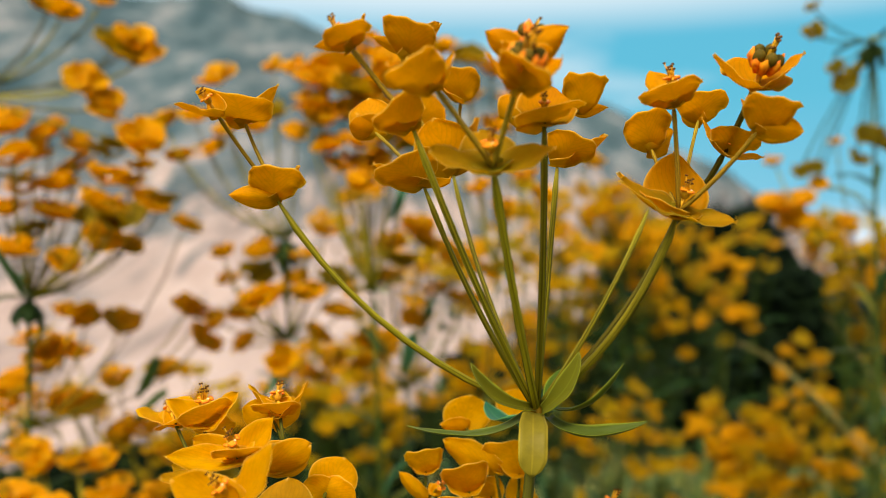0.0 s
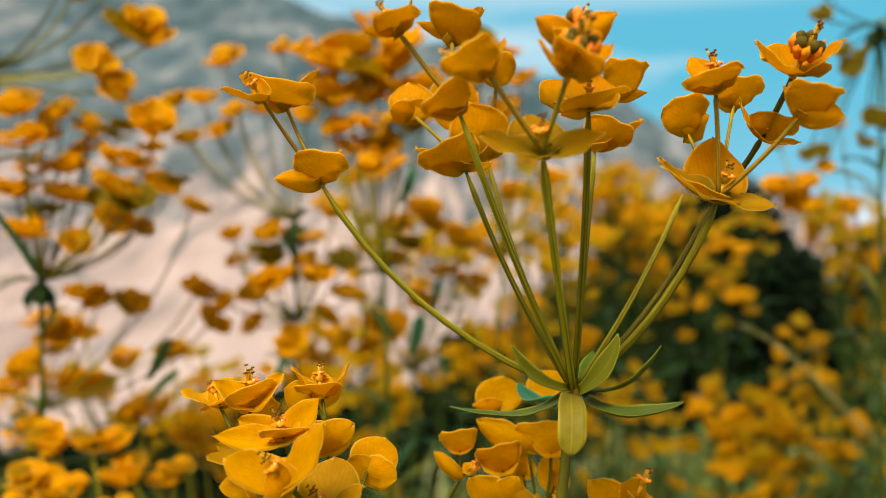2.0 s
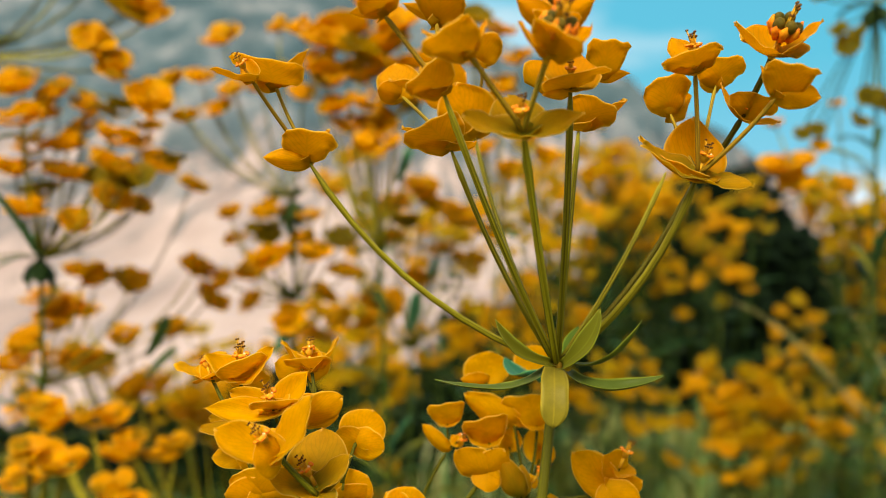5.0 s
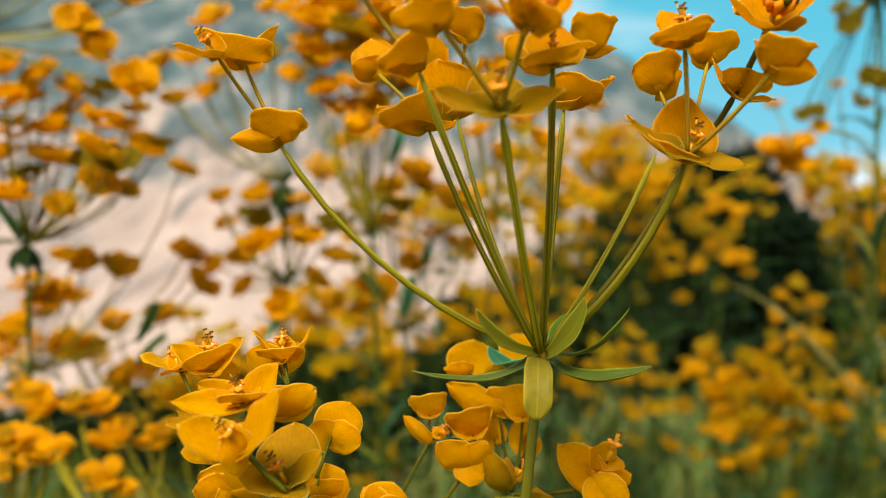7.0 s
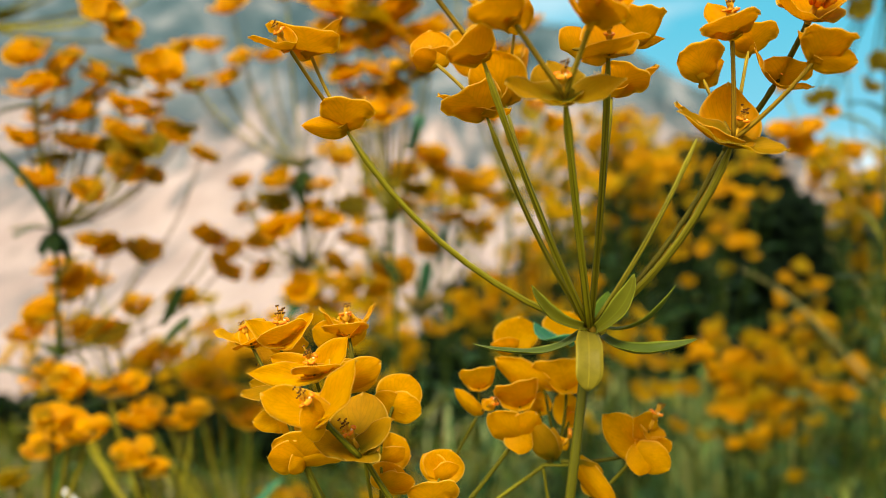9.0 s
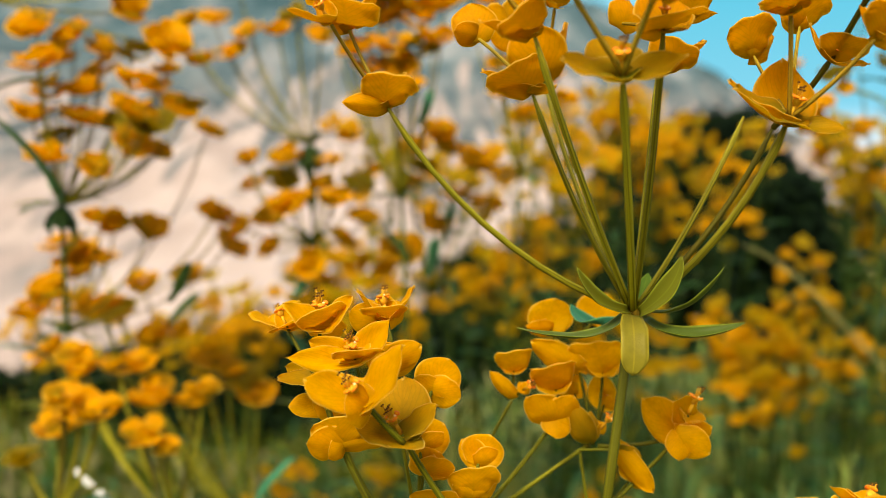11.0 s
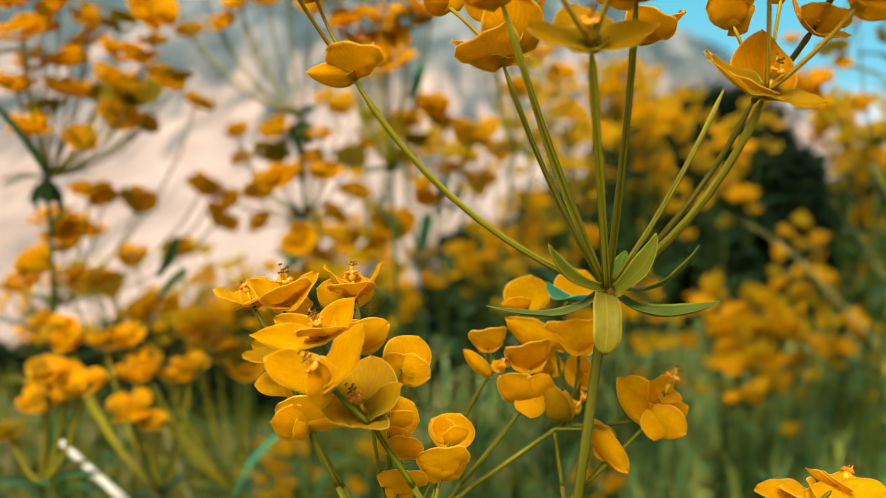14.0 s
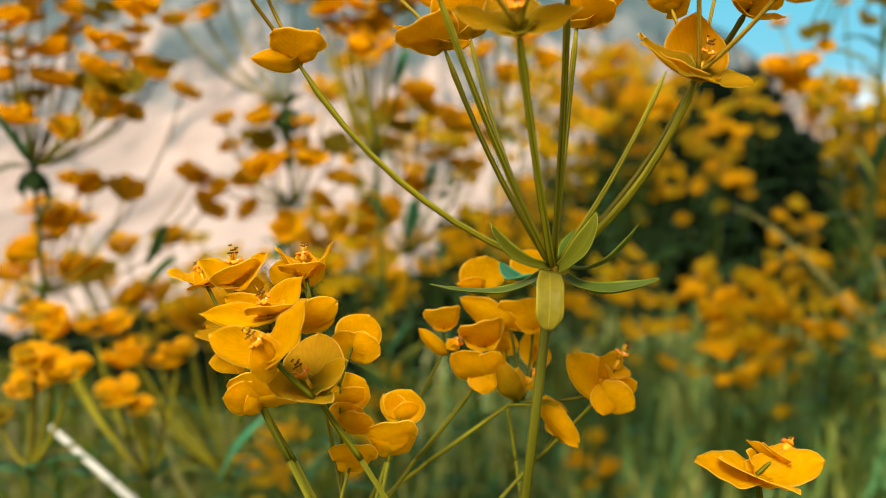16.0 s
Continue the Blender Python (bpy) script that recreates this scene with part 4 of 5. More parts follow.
shoot(main, (0.0136, 0.1780, 0.4882), (0.0168, 0.1820, 0.4962), (0.0000, 0, 0.0000), 0.55, ((0.0147, 0.1830, 0.5028, 5.7, 1, 1), (0.0203, 0.1840, 0.4983, 4.8, 1, 1), (0.0192, 0.1820, 0.4954, 4.0, 0, 2)), 0.6, -0.45)
shoot(main, (0.0135, 0.1720, 0.4900), (0.0301, 0.1700, 0.4927), (0.0000, 0, -0.0012), 0.80, ((0.0211, 0.1680, 0.5012, 7.2, 1, 1), (0.0273, 0.1730, 0.5008, 5.6, 0, 1), (0.0364, 0.1680, 0.4954, 5.5, 1, 0), (0.0288, 0.1670, 0.4914, 6.7, 1, 2)), 0.3, -0.45)
shoot(main, (0.0301, 0.1700, 0.4927), (0.0317, 0.1700, 0.4973), (0.0000, 0, 0.0000), 0.40, ((0.0276, 0.1670, 0.5013, 6.1, 0, 1), (0.0352, 0.1680, 0.4964, 5.5, 0, 0)), 1.3, -0.45)
shoot(main, (0.0154, 0.1680, 0.4788), (0.0293, 0.1680, 0.4934), (0.0000, 0, -0.0006), 0.75, ((0.0353, 0.1660, 0.4897, 6.7, 1, 2), (0.0281, 0.1660, 0.4885, 5.4, 1, 2)), 0.0, -0.45)
shoot(main, (0.0092, 0.1700, 0.4899), (0.0173, 0.1680, 0.4906), (0.0000, 0, 0.0000), 0.50, ((0.0241, 0.1660, 0.4818, 4.5, 1, 2), (0.0226, 0.1690, 0.4885, 3.3, 10, 2)), 0.0, -0.45)
shoot(main, (0.0164, 0.1700, 0.4786), (0.0203, 0.1680, 0.4854), (0.0000, 0, 0.0000), 0.50, ((0.0241, 0.1660, 0.4830, 4.3, 10, 2), (0.0175, 0.1690, 0.4890, 4.4, 0, 1)), 0.0, -0.45)
shoot(main, (0.0116, 0.1720, 0.4771), (0.0097, 0.1720, 0.4892), (0.0000, 0, 0.0000), 0.60, (), 0.0, -0.45)
shoot(main, (-0.0072, 0.1720, 0.4767), (0.0115, 0.1720, 0.4903), (0.0000, 0, 0.0000), 0.80, (), 0.0, -0.45)
shoot(main, (-0.0133, 0.1760, 0.4803), (-0.0036, 0.1770, 0.4990), (-0.0004, 0, 0.0000), 0.70, (), 0.0, -0.45)

# ---- a second spurge, low beside it, and one at the path's edge ----
LEFT_FOOT = (-0.0195, 0.1523, 0.4759)
left_spurge = thing("spurge_plant", foot_under(LEFT_FOOT, 0.05, 0.03), "bushy flowering spurge with dense orange bracts", "plant", "flowering spurges")
for start, along, r in (((-0.0317, 0.1460, 0.4881), (-0.0380, 0.1500, 0.4986), 0.48), ((-0.0185, 0.1420, 0.4899), (-0.0260, 0.1380, 0.5040), 0.48), ((-0.0311, 0.1480, 0.4872), (-0.0368, 0.1470, 0.4994), 0.40), ((-0.0233, 0.1540, 0.4846), (-0.0231, 0.1540, 0.4998), 0.36), ((-0.0244, 0.1540, 0.4846), (-0.0275, 0.1560, 0.5029), 0.32), ((-0.0146, 0.1520, 0.4853), (-0.0120, 0.1560, 0.4928), 0.32), ((-0.0141, 0.1500, 0.4861), (-0.0135, 0.1500, 0.4887), 0.32), ((-0.0216, 0.1500, 0.4840), (-0.0211, 0.1500, 0.4856), 0.32)):
    side_stalk(left_spurge, start, along, left_spurge["at"], r)
shoot(left_spurge, (-0.0417, 0.1500, 0.5108), (-0.0475, 0.1540, 0.5194), (-0.0004, 0, 0.0000), 0.60, ((-0.0545, 0.1530, 0.5219, 6.2, 1, 0), (-0.0457, 0.1570, 0.5240, 5.1, 1, 1), (-0.0483, 0.1500, 0.5199, 6.4, 3, 2), (-0.0480, 0.1580, 0.5224, 6.2, 1, 1)), 0.9, -0.50)
shoot(left_spurge, (-0.0409, 0.1500, 0.5103), (-0.0406, 0.1480, 0.5207), (0.0000, 0, 0.0000), 0.60, ((-0.0472, 0.1470, 0.5250, 5.0, 0, 0), (-0.0341, 0.1470, 0.5258, 5.4, 0, 0), (-0.0400, 0.1440, 0.5248, 8.4, 3, 5), (-0.0378, 0.1540, 0.5169, 6.0, 1, 2), (-0.0415, 0.1530, 0.5241, 5.6, 0, 1)), 1.3, -0.50)
shoot(left_spurge, (-0.0283, 0.1540, 0.5159), (-0.0293, 0.1560, 0.5206), (0.0000, 0, 0.0000), 0.60, ((-0.0350, 0.1550, 0.5262, 4.0, 0, 0), (-0.0236, 0.1550, 0.5267, 4.4, 0, 0), (-0.0291, 0.1520, 0.5236, 8.3, 3, 5), (-0.0301, 0.1600, 0.5251, 4.2, 0, 1)), 1.2, -0.50)
shoot(left_spurge, (-0.0285, 0.1560, 0.5149), (-0.0309, 0.1580, 0.5192), (0.0000, 0, 0.0000), 0.50, ((-0.0366, 0.1570, 0.5218, 6.1, 1, 2), (-0.0254, 0.1590, 0.5219, 5.2, 1, 2), (-0.0315, 0.1560, 0.5185, 5.1, 2, 2)), 0.0, -0.50)
shoot(left_spurge, (-0.0330, 0.1500, 0.5068), (-0.0342, 0.1440, 0.5157), (0.0000, 0, 0.0000), 0.60, ((-0.0461, 0.1420, 0.5161, 4.8, 0, 0), (-0.0276, 0.1450, 0.5224, 5.1, 0, 0), (-0.0430, 0.1470, 0.5175, 4.4, 1, 1), (-0.0339, 0.1400, 0.5182, 8.2, 3, 5), (-0.0356, 0.1490, 0.5184, 5.8, 0, 1)), 1.2, -0.50)
shoot(left_spurge, (-0.0256, 0.1360, 0.5031), (-0.0316, 0.1320, 0.5113), (-0.0003, 0, 0.0000), 0.90, ((-0.0413, 0.1310, 0.5159, 6.1, 1, 6), (-0.0254, 0.1310, 0.5214, 5.6, 1, 6), (-0.0348, 0.1290, 0.5099, 7.0, 1, 2), (-0.0329, 0.1380, 0.5141, 6.3, 1, 1)), 1.3, -0.50)
shoot(left_spurge, (-0.0287, 0.1580, 0.5086), (-0.0310, 0.1520, 0.5123), (0.0000, 0, 0.0000), 0.50, ((-0.0220, 0.1500, 0.5159, 6.0, 1, 2), (-0.0268, 0.1540, 0.5165, 5.6, 0, 1), (-0.0233, 0.1530, 0.5119, 5.0, 1, 2)), 0.0, -0.50)
shoot(left_spurge, (-0.0406, 0.1500, 0.5098), (-0.0405, 0.1500, 0.5108), (0.0000, 0, 0.0000), 0.50, ((-0.0487, 0.1480, 0.5107, 4.4, 11, 0), (-0.0480, 0.1520, 0.5117, 4.0, 11, 1)), 0.0, -0.50)
shoot(left_spurge, (-0.0398, 0.1500, 0.5057), (-0.0405, 0.1540, 0.5045), (0.0000, 0, 0.0000), 0.50, ((-0.0477, 0.1530, 0.5048, 4.6, 1, 0), (-0.0351, 0.1550, 0.5053, 6.0, 1, 0), (-0.0416, 0.1580, 0.5070, 6.2, 1, 1), (-0.0420, 0.1510, 0.5029, 5.9, 1, 2)), 0.6, -0.50)
shoot(left_spurge, (-0.0359, 0.1460, 0.4990), (-0.0366, 0.1460, 0.4998), (0.0000, 0, 0.0000), 0.50, ((-0.0432, 0.1440, 0.5009, 6.6, 1, 2), (-0.0384, 0.1440, 0.5058, 10.5, 3, 2), (-0.0277, 0.1480, 0.5001, 4.2, 1, 2), (-0.0394, 0.1430, 0.4981, 3.7, 1, 2)), 0.0, -0.50)
shoot(left_spurge, (-0.0185, 0.1420, 0.4899), (-0.0260, 0.1380, 0.5040), (-0.0003, 0, 0.0000), 0.95, ((-0.0339, 0.1360, 0.5056, 5.8, 11, 6), (-0.0196, 0.1370, 0.5098, 4.4, 11, 6), (-0.0269, 0.1450, 0.5122, 9.8, 11, 1), (-0.0278, 0.1340, 0.5028, 8.7, 11, 5)), 1.2, -0.50)
shoot(left_spurge, (-0.0232, 0.1520, 0.5000), (-0.0208, 0.1560, 0.5069), (0.0000, 0, 0.0000), 0.60, ((-0.0184, 0.1580, 0.5129, 8.2, 1, 1), (-0.0154, 0.1550, 0.5043, 6.2, 1, 2), (-0.0264, 0.1550, 0.5066, 6.0, 1, 2)), 0.5, -0.50)
shoot(left_spurge, (-0.0230, 0.1520, 0.4948), (-0.0233, 0.1540, 0.4967), (0.0000, 0, 0.0000), 0.50, ((-0.0188, 0.1550, 0.5013, 7.7, 1, 1), (-0.0170, 0.1550, 0.4971, 5.0, 1, 2)), 0.0, -0.50)
shoot(left_spurge, (-0.0232, 0.1520, 0.4874), (-0.0222, 0.1520, 0.4929), (0.0000, 0, 0.0000), 0.50, ((-0.0197, 0.1530, 0.4965, 7.4, 1, 1), (-0.0162, 0.1510, 0.4926, 4.9, 1, 2), (-0.0233, 0.1540, 0.4961, 5.0, 1, 2)), 0.3, -0.50)
shoot(left_spurge, (-0.0146, 0.1520, 0.4853), (-0.0120, 0.1560, 0.4928), (0.0000, 0, 0.0000), 0.55, ((-0.0158, 0.1570, 0.4970, 4.7, 1, 1), (-0.0098, 0.1570, 0.4981, 7.6, 1, 1), (-0.0073, 0.1570, 0.4940, 5.1, 0, 2)), 0.8, -0.50)
shoot(left_spurge, (-0.0141, 0.1500, 0.4861), (-0.0135, 0.1500, 0.4887), (0.0000, 0, 0.0000), 0.50, ((-0.0136, 0.1480, 0.4953, 8.8, 3, 2), (-0.0179, 0.1490, 0.4910, 4.3, 0, 2), (-0.0083, 0.1510, 0.4910, 3.9, 0, 2)), 0.0, -0.50)
shoot(left_spurge, (-0.0216, 0.1500, 0.4840), (-0.0211, 0.1500, 0.4856), (0.0000, 0, 0.0000), 0.50, ((-0.0203, 0.1490, 0.4907, 8.3, 3, 2), (-0.0241, 0.1500, 0.4870, 4.3, 1, 2), (-0.0169, 0.1510, 0.4870, 4.5, 1, 2)), 0.0, -0.50)
shoot(left_spurge, (-0.0317, 0.1460, 0.4881), (-0.0408, 0.1500, 0.5093), (-0.0012, 0, -0.0006), 1.00, (), 0.0, -0.50)
shoot(left_spurge, (-0.0311, 0.1480, 0.4872), (-0.0368, 0.1470, 0.4994), (-0.0003, 0, -0.0002), 0.80, (), 0.0, -0.50)
shoot(left_spurge, (-0.0233, 0.1540, 0.4846), (-0.0231, 0.1540, 0.4998), (0.0000, 0, 0.0000), 0.75, (), 0.0, -0.50)
shoot(left_spurge, (-0.0244, 0.1540, 0.4846), (-0.0285, 0.1560, 0.5149), (-0.0006, 0, 0.0000), 0.60, (), 0.0, -0.50)

RIGHT_TOP = (0.0555, 0.1480, 0.4737)
right_spurge = thing("spurge_plant", foot_under(RIGHT_TOP, 0.01, 0.02), "short flowering spurge with one large orange head", "plant", "flowering spurges")
stem(right_spurge, RIGHT_TOP, right_spurge["at"], 1.2, leaves=6, seed=8)
shoot(right_spurge, (0.0555, 0.1480, 0.4737), (0.0538, 0.1480, 0.4839), (0, 0, 0), 1.10, ((0.0412, 0.1460, 0.4871, 7.6, 1, 6), (0.0657, 0.1460, 0.4875, 8.0, 1, 6), (0.0567, 0.1540, 0.4846, 7.6, 1, 1), (0.0515, 0.1420, 0.4862, 13.8, 3, 5)), 0, -0.40)
shoot(right_spurge, (0.0538, 0.1480, 0.4839), (0.0584, 0.1510, 0.4859), (0, 0, 0), 0.70, ((0.0530, 0.1530, 0.4889, 4.6, 0, 0), (0.0630, 0.1520, 0.4872, 4.9, 1, 0), (0.0571, 0.1480, 0.4885, 5.8, 3, 5)), 1.3, -0.40)

# ---- spurges close behind, out of focus ----
def back_spurge(node, label, leaves=10, seed=0, lean=0.0, extra=(), radius=0.95):
    ob = thing("spurge_plant", foot_under(node, lean, 0.02), label, "plant", "flowering spurges")
    stem(ob, node, ob["at"], radius, leaves=leaves, seed=seed, clear=0.01, mat=M_STEM_FAR)
    for e in extra:
        stem(ob, e, ob["at"], radius * 0.8, leaves=leaves // 2, seed=seed + 1, clear=0.01, mat=M_STEM_FAR)
    return ob


spurge_a = back_spurge((-0.0897, 0.5000, 0.5552), "upright spurge with a wide umbel of orange heads", 16, 21, 0.0, ((-0.0897, 0.5000, 0.4983),))
spurge_b = back_spurge((-0.1998, 0.4200, 0.5257), "branching spurge with a thick dark stem and orange heads", 10, 22, -0.01, ((-0.2290, 0.4800, 0.4505),))
spurge_c = back_spurge((-0.2304, 0.4200, 0.6240), "lanky spurge with loose orange heads", 8, 23, -0.08)
spurge_d = back_spurge((-0.0371, 0.4600, 0.5264), "dense spurge with crowded orange heads", 14, 24, 0.02, ((0.0324, 0.5200, 0.5368),))
spurge_e = back_spurge((-0.0229, 0.5500, 0.4610), "leafy spurge with many small orange heads", 18, 25)
spurge_f = back_spurge((0.2473, 0.5000, 0.6689), "tall thin spurge with sparse olive-orange heads", 24, 26, 0.02, ((0.2909, 0.6000, 0.5387),))
spurge_g = back_spurge((-0.1694, 0.3293, 0.4096), "low spurge with yellow-orange heads beside a dead stalk", 4, 27, 0.02, ((-0.1401, 0.3856, 0.3805),))
spurge_h = back_spurge((-0.1326, 0.4999, 0.3297), "spreading low spurge with a mass of orange heads", 8, 28)
umbel(spurge_a, (-0.0897, 0.5000, 0.5552), ((-0.1338, 0.5200, 0.6500, 1.23), (-0.1508, 0.5000, 0.6007, 1.01), (-0.1356, 0.5100, 0.6060, 1.01), (-0.1573, 0.4900, 0.6197, 1.12), (-0.1484, 0.5200, 0.6274, 1.12), (-0.1256, 0.5100, 0.6183, 1.01), (-0.1069, 0.5000, 0.6179, 0.90), (-0.0808, 0.4800, 0.6118, 0.90), (-0.1010, 0.5200, 0.6568, 0.78), (-0.0974, 0.5100, 0.6282, 0.90)), 1, dark=True)
umbel(spurge_a, (-0.0897, 0.5000, 0.4983), ((-0.1239, 0.4900, 0.5455, 0.78), (-0.1037, 0.5000, 0.5464, 1.12), (-0.1090, 0.5100, 0.5321, 1.12), (-0.0842, 0.5000, 0.5308, 0.90), (-0.0777, 0.4900, 0.5439, 0.90), (-0.0980, 0.4800, 0.5191, 1.34), (-0.0746, 0.4800, 0.5222, 1.12), (-0.0693, 0.5100, 0.5586, 0.90), (-0.0904, 0.4900, 0.4866, 1.01), (-0.1264, 0.5200, 0.5301, 0.90), (-0.1185, 0.5150, 0.5102, 1.01), (-0.1344, 0.5250, 0.5060, 0.90), (-0.0649, 0.5150, 0.5303, 1.01), (-0.0610, 0.5100, 0.5106, 1.01), (-0.0742, 0.5100, 0.4973, 1.01), (-0.1151, 0.5150, 0.4934, 1.01)), 2)
umbel(spurge_b, (-0.1998, 0.4200, 0.5257), ((-0.2072, 0.4200, 0.6076, 1.12), (-0.2011, 0.4050, 0.5897, 1.23), (-0.2065, 0.4300, 0.5782, 1.12), (-0.2113, 0.4200, 0.5667, 1.12), (-0.1939, 0.4300, 0.6062, 1.01), (-0.1826, 0.4350, 0.6006, 0.90), (-0.1679, 0.4350, 0.5969, 0.90), (-0.1635, 0.4200, 0.5817, 1.12), (-0.1898, 0.4300, 0.5796, 1.01), (-0.1881, 0.4200, 0.5653, 1.12), (-0.1609, 0.4100, 0.5676, 1.12), (-0.1543, 0.4100, 0.5623, 1.34), (-0.1450, 0.4300, 0.5698, 1.01), (-0.1397, 0.4350, 0.5729, 0.78), (-0.1662, 0.4200, 0.5516, 1.12), (-0.1840, 0.4200, 0.5421, 0.90), (-0.2022, 0.4100, 0.5476, 1.12), (-0.2070, 0.4400, 0.5960, 1.01), (-0.1862, 0.4450, 0.5908, 1.01), (-0.1584, 0.4400, 0.5817, 0.90), (-0.1813, 0.4400, 0.5632, 1.01), (-0.2047, 0.4350, 0.5559, 1.12), (-0.1599, 0.4400, 0.5503, 0.78), (-0.1544, 0.4450, 0.5908, 0.78)), 3, dark=True)
umbel(spurge_b, (-0.2290, 0.4800, 0.4505), ((-0.2040, 0.4800, 0.5129, 1.12), (-0.1962, 0.4800, 0.5091, 0.90), (-0.1775, 0.4800, 0.5076, 1.12), (-0.2259, 0.4800, 0.4973, 1.12), (-0.2194, 0.4900, 0.4930, 1.01), (-0.2212, 0.4800, 0.4832, 1.12), (-0.2254, 0.4600, 0.4756, 1.12), (-0.1492, 0.5000, 0.5623, 0.90), (-0.1475, 0.5000, 0.5139, 1.01), (-0.1394, 0.5000, 0.5113, 1.01), (-0.1390, 0.4950, 0.4963, 1.23)), 4)
umbel(spurge_c, (-0.2304, 0.4200, 0.6240), ((-0.1908, 0.4200, 0.6649, 1.12), (-0.1840, 0.4200, 0.6622, 1.01), (-0.1618, 0.4300, 0.6481, 1.23), (-0.1534, 0.4300, 0.6509, 1.12), (-0.1478, 0.4300, 0.6439, 1.01), (-0.1736, 0.4200, 0.6281, 1.12), (-0.1643, 0.4200, 0.6180, 1.01), (-0.1471, 0.4200, 0.6021, 1.23), (-0.1688, 0.4300, 0.6718, 0.67)), 5)
umbel(spurge_d, (-0.0371, 0.4600, 0.5264), ((-0.0670, 0.4600, 0.6370, 1.30), (-0.0562, 0.4700, 0.6450, 1.43), (-0.0434, 0.4800, 0.6579, 1.43), (-0.0490, 0.4600, 0.6325, 1.30), (-0.0640, 0.4600, 0.6176, 1.30), (-0.0580, 0.4600, 0.6026, 1.17), (-0.0421, 0.4500, 0.6029, 1.30), (-0.0379, 0.4700, 0.6267, 1.30), (-0.0388, 0.4450, 0.5807, 1.30), (-0.0257, 0.4700, 0.6175, 1.30), (-0.0257, 0.4700, 0.6481, 1.43), (-0.0371, 0.4600, 0.5922, 1.17), (-0.0191, 0.4600, 0.6071, 1.17), (-0.0685, 0.4600, 0.6250, 1.17), (-0.0321, 0.4750, 0.6367, 1.43), (-0.0470, 0.4700, 0.6190, 1.43), (-0.0520, 0.4600, 0.5922, 1.17), (-0.0134, 0.4700, 0.6267, 1.30), (-0.0287, 0.4700, 0.6022, 1.30), (-0.0776, 0.4700, 0.6450, 1.04)), 6)
umbel(spurge_d, (0.0324, 0.5200, 0.5368), ((0.0155, 0.5200, 0.6619, 1.23), (0.0296, 0.5300, 0.6571, 1.23), (0.0155, 0.5200, 0.6382, 1.12), (0.0331, 0.5300, 0.6227, 1.12), (0.0434, 0.5300, 0.6399, 1.12), (0.0223, 0.5200, 0.5841, 1.01), (0.0358, 0.5200, 0.5740, 0.90), (0.0493, 0.5200, 0.5909, 1.01), (0.0865, 0.5200, 0.6010, 1.01), (0.0197, 0.5400, 0.6030, 0.90), (0.0606, 0.5300, 0.5813, 0.90), (-0.0014, 0.5200, 0.6669, 1.12)), 7)
umbel(spurge_e, (-0.0229, 0.5500, 0.4610), ((-0.0336, 0.5500, 0.5504, 1.23), (-0.0157, 0.5500, 0.5611, 1.23), (-0.0282, 0.5500, 0.5396, 1.12), (-0.0087, 0.5600, 0.5504, 1.12), (0.0057, 0.5500, 0.5432, 1.23), (0.0200, 0.5500, 0.5361, 1.12), (-0.0336, 0.5500, 0.5289, 1.01), (-0.0050, 0.5500, 0.5218, 1.12), (0.0131, 0.5600, 0.5140, 1.23), (-0.0515, 0.5500, 0.5396, 0.90), (-0.0393, 0.5300, 0.4883, 1.46), (-0.0658, 0.5500, 0.4771, 1.12), (-0.0157, 0.5500, 0.5039, 1.12), (-0.0479, 0.5500, 0.4753, 1.12)), 8)
umbel(spurge_f, (0.2473, 0.5000, 0.6689), ((0.2132, 0.5000, 0.6738, 0.64), (0.2262, 0.5000, 0.6543, 0.52), (0.2375, 0.5000, 0.6517, 0.52), (0.2310, 0.5000, 0.6439, 0.72), (0.2440, 0.5000, 0.6153, 0.72), (0.2375, 0.5000, 0.6007, 0.72), (0.2572, 0.5100, 0.6133, 0.72), (0.2158, 0.5000, 0.5867, 0.56), (0.2132, 0.5000, 0.6884, 0.48), (0.2050, 0.5000, 0.5942, 0.56), (0.2132, 0.5000, 0.5958, 0.56)), 9, olive=0.9, dark=True, mat=M_STEM_FAR)
umbel(spurge_f, (0.2909, 0.6000, 0.5387), ((0.2324, 0.6000, 0.5777, 1.57), (0.2441, 0.6000, 0.5679, 1.34), (0.2480, 0.6000, 0.5816, 1.01), (0.2792, 0.6000, 0.5660, 1.01), (0.2714, 0.6000, 0.6225, 0.56), (0.2285, 0.6000, 0.6089, 0.67)), 10)
umbel(spurge_g, (-0.1694, 0.3293, 0.4096), ((-0.1663, 0.3347, 0.4517, 0.90), (-0.1596, 0.3341, 0.4485, 0.90), (-0.1530, 0.3338, 0.4463, 1.08), (-0.1728, 0.3432, 0.4386, 0.90), (-0.1912, 0.3515, 0.4226, 0.81)), 11, ray_mm=1.1)
umbel(spurge_g, (-0.1401, 0.3856, 0.3805), ((-0.1520, 0.3927, 0.4345, 1.06), (-0.1501, 0.4033, 0.4383, 0.88), (-0.1512, 0.3809, 0.4211, 1.06), (-0.1410, 0.3803, 0.4174, 0.70), (-0.1301, 0.4028, 0.4371, 0.88), (-0.1354, 0.4022, 0.4318, 0.88), (-0.1701, 0.4047, 0.4474, 0.97), (-0.1585, 0.4098, 0.4489, 0.88), (-0.1936, 0.4107, 0.4513, 0.97), (-0.1861, 0.4050, 0.4473, 0.97)), 12, ray_mm=0.8)
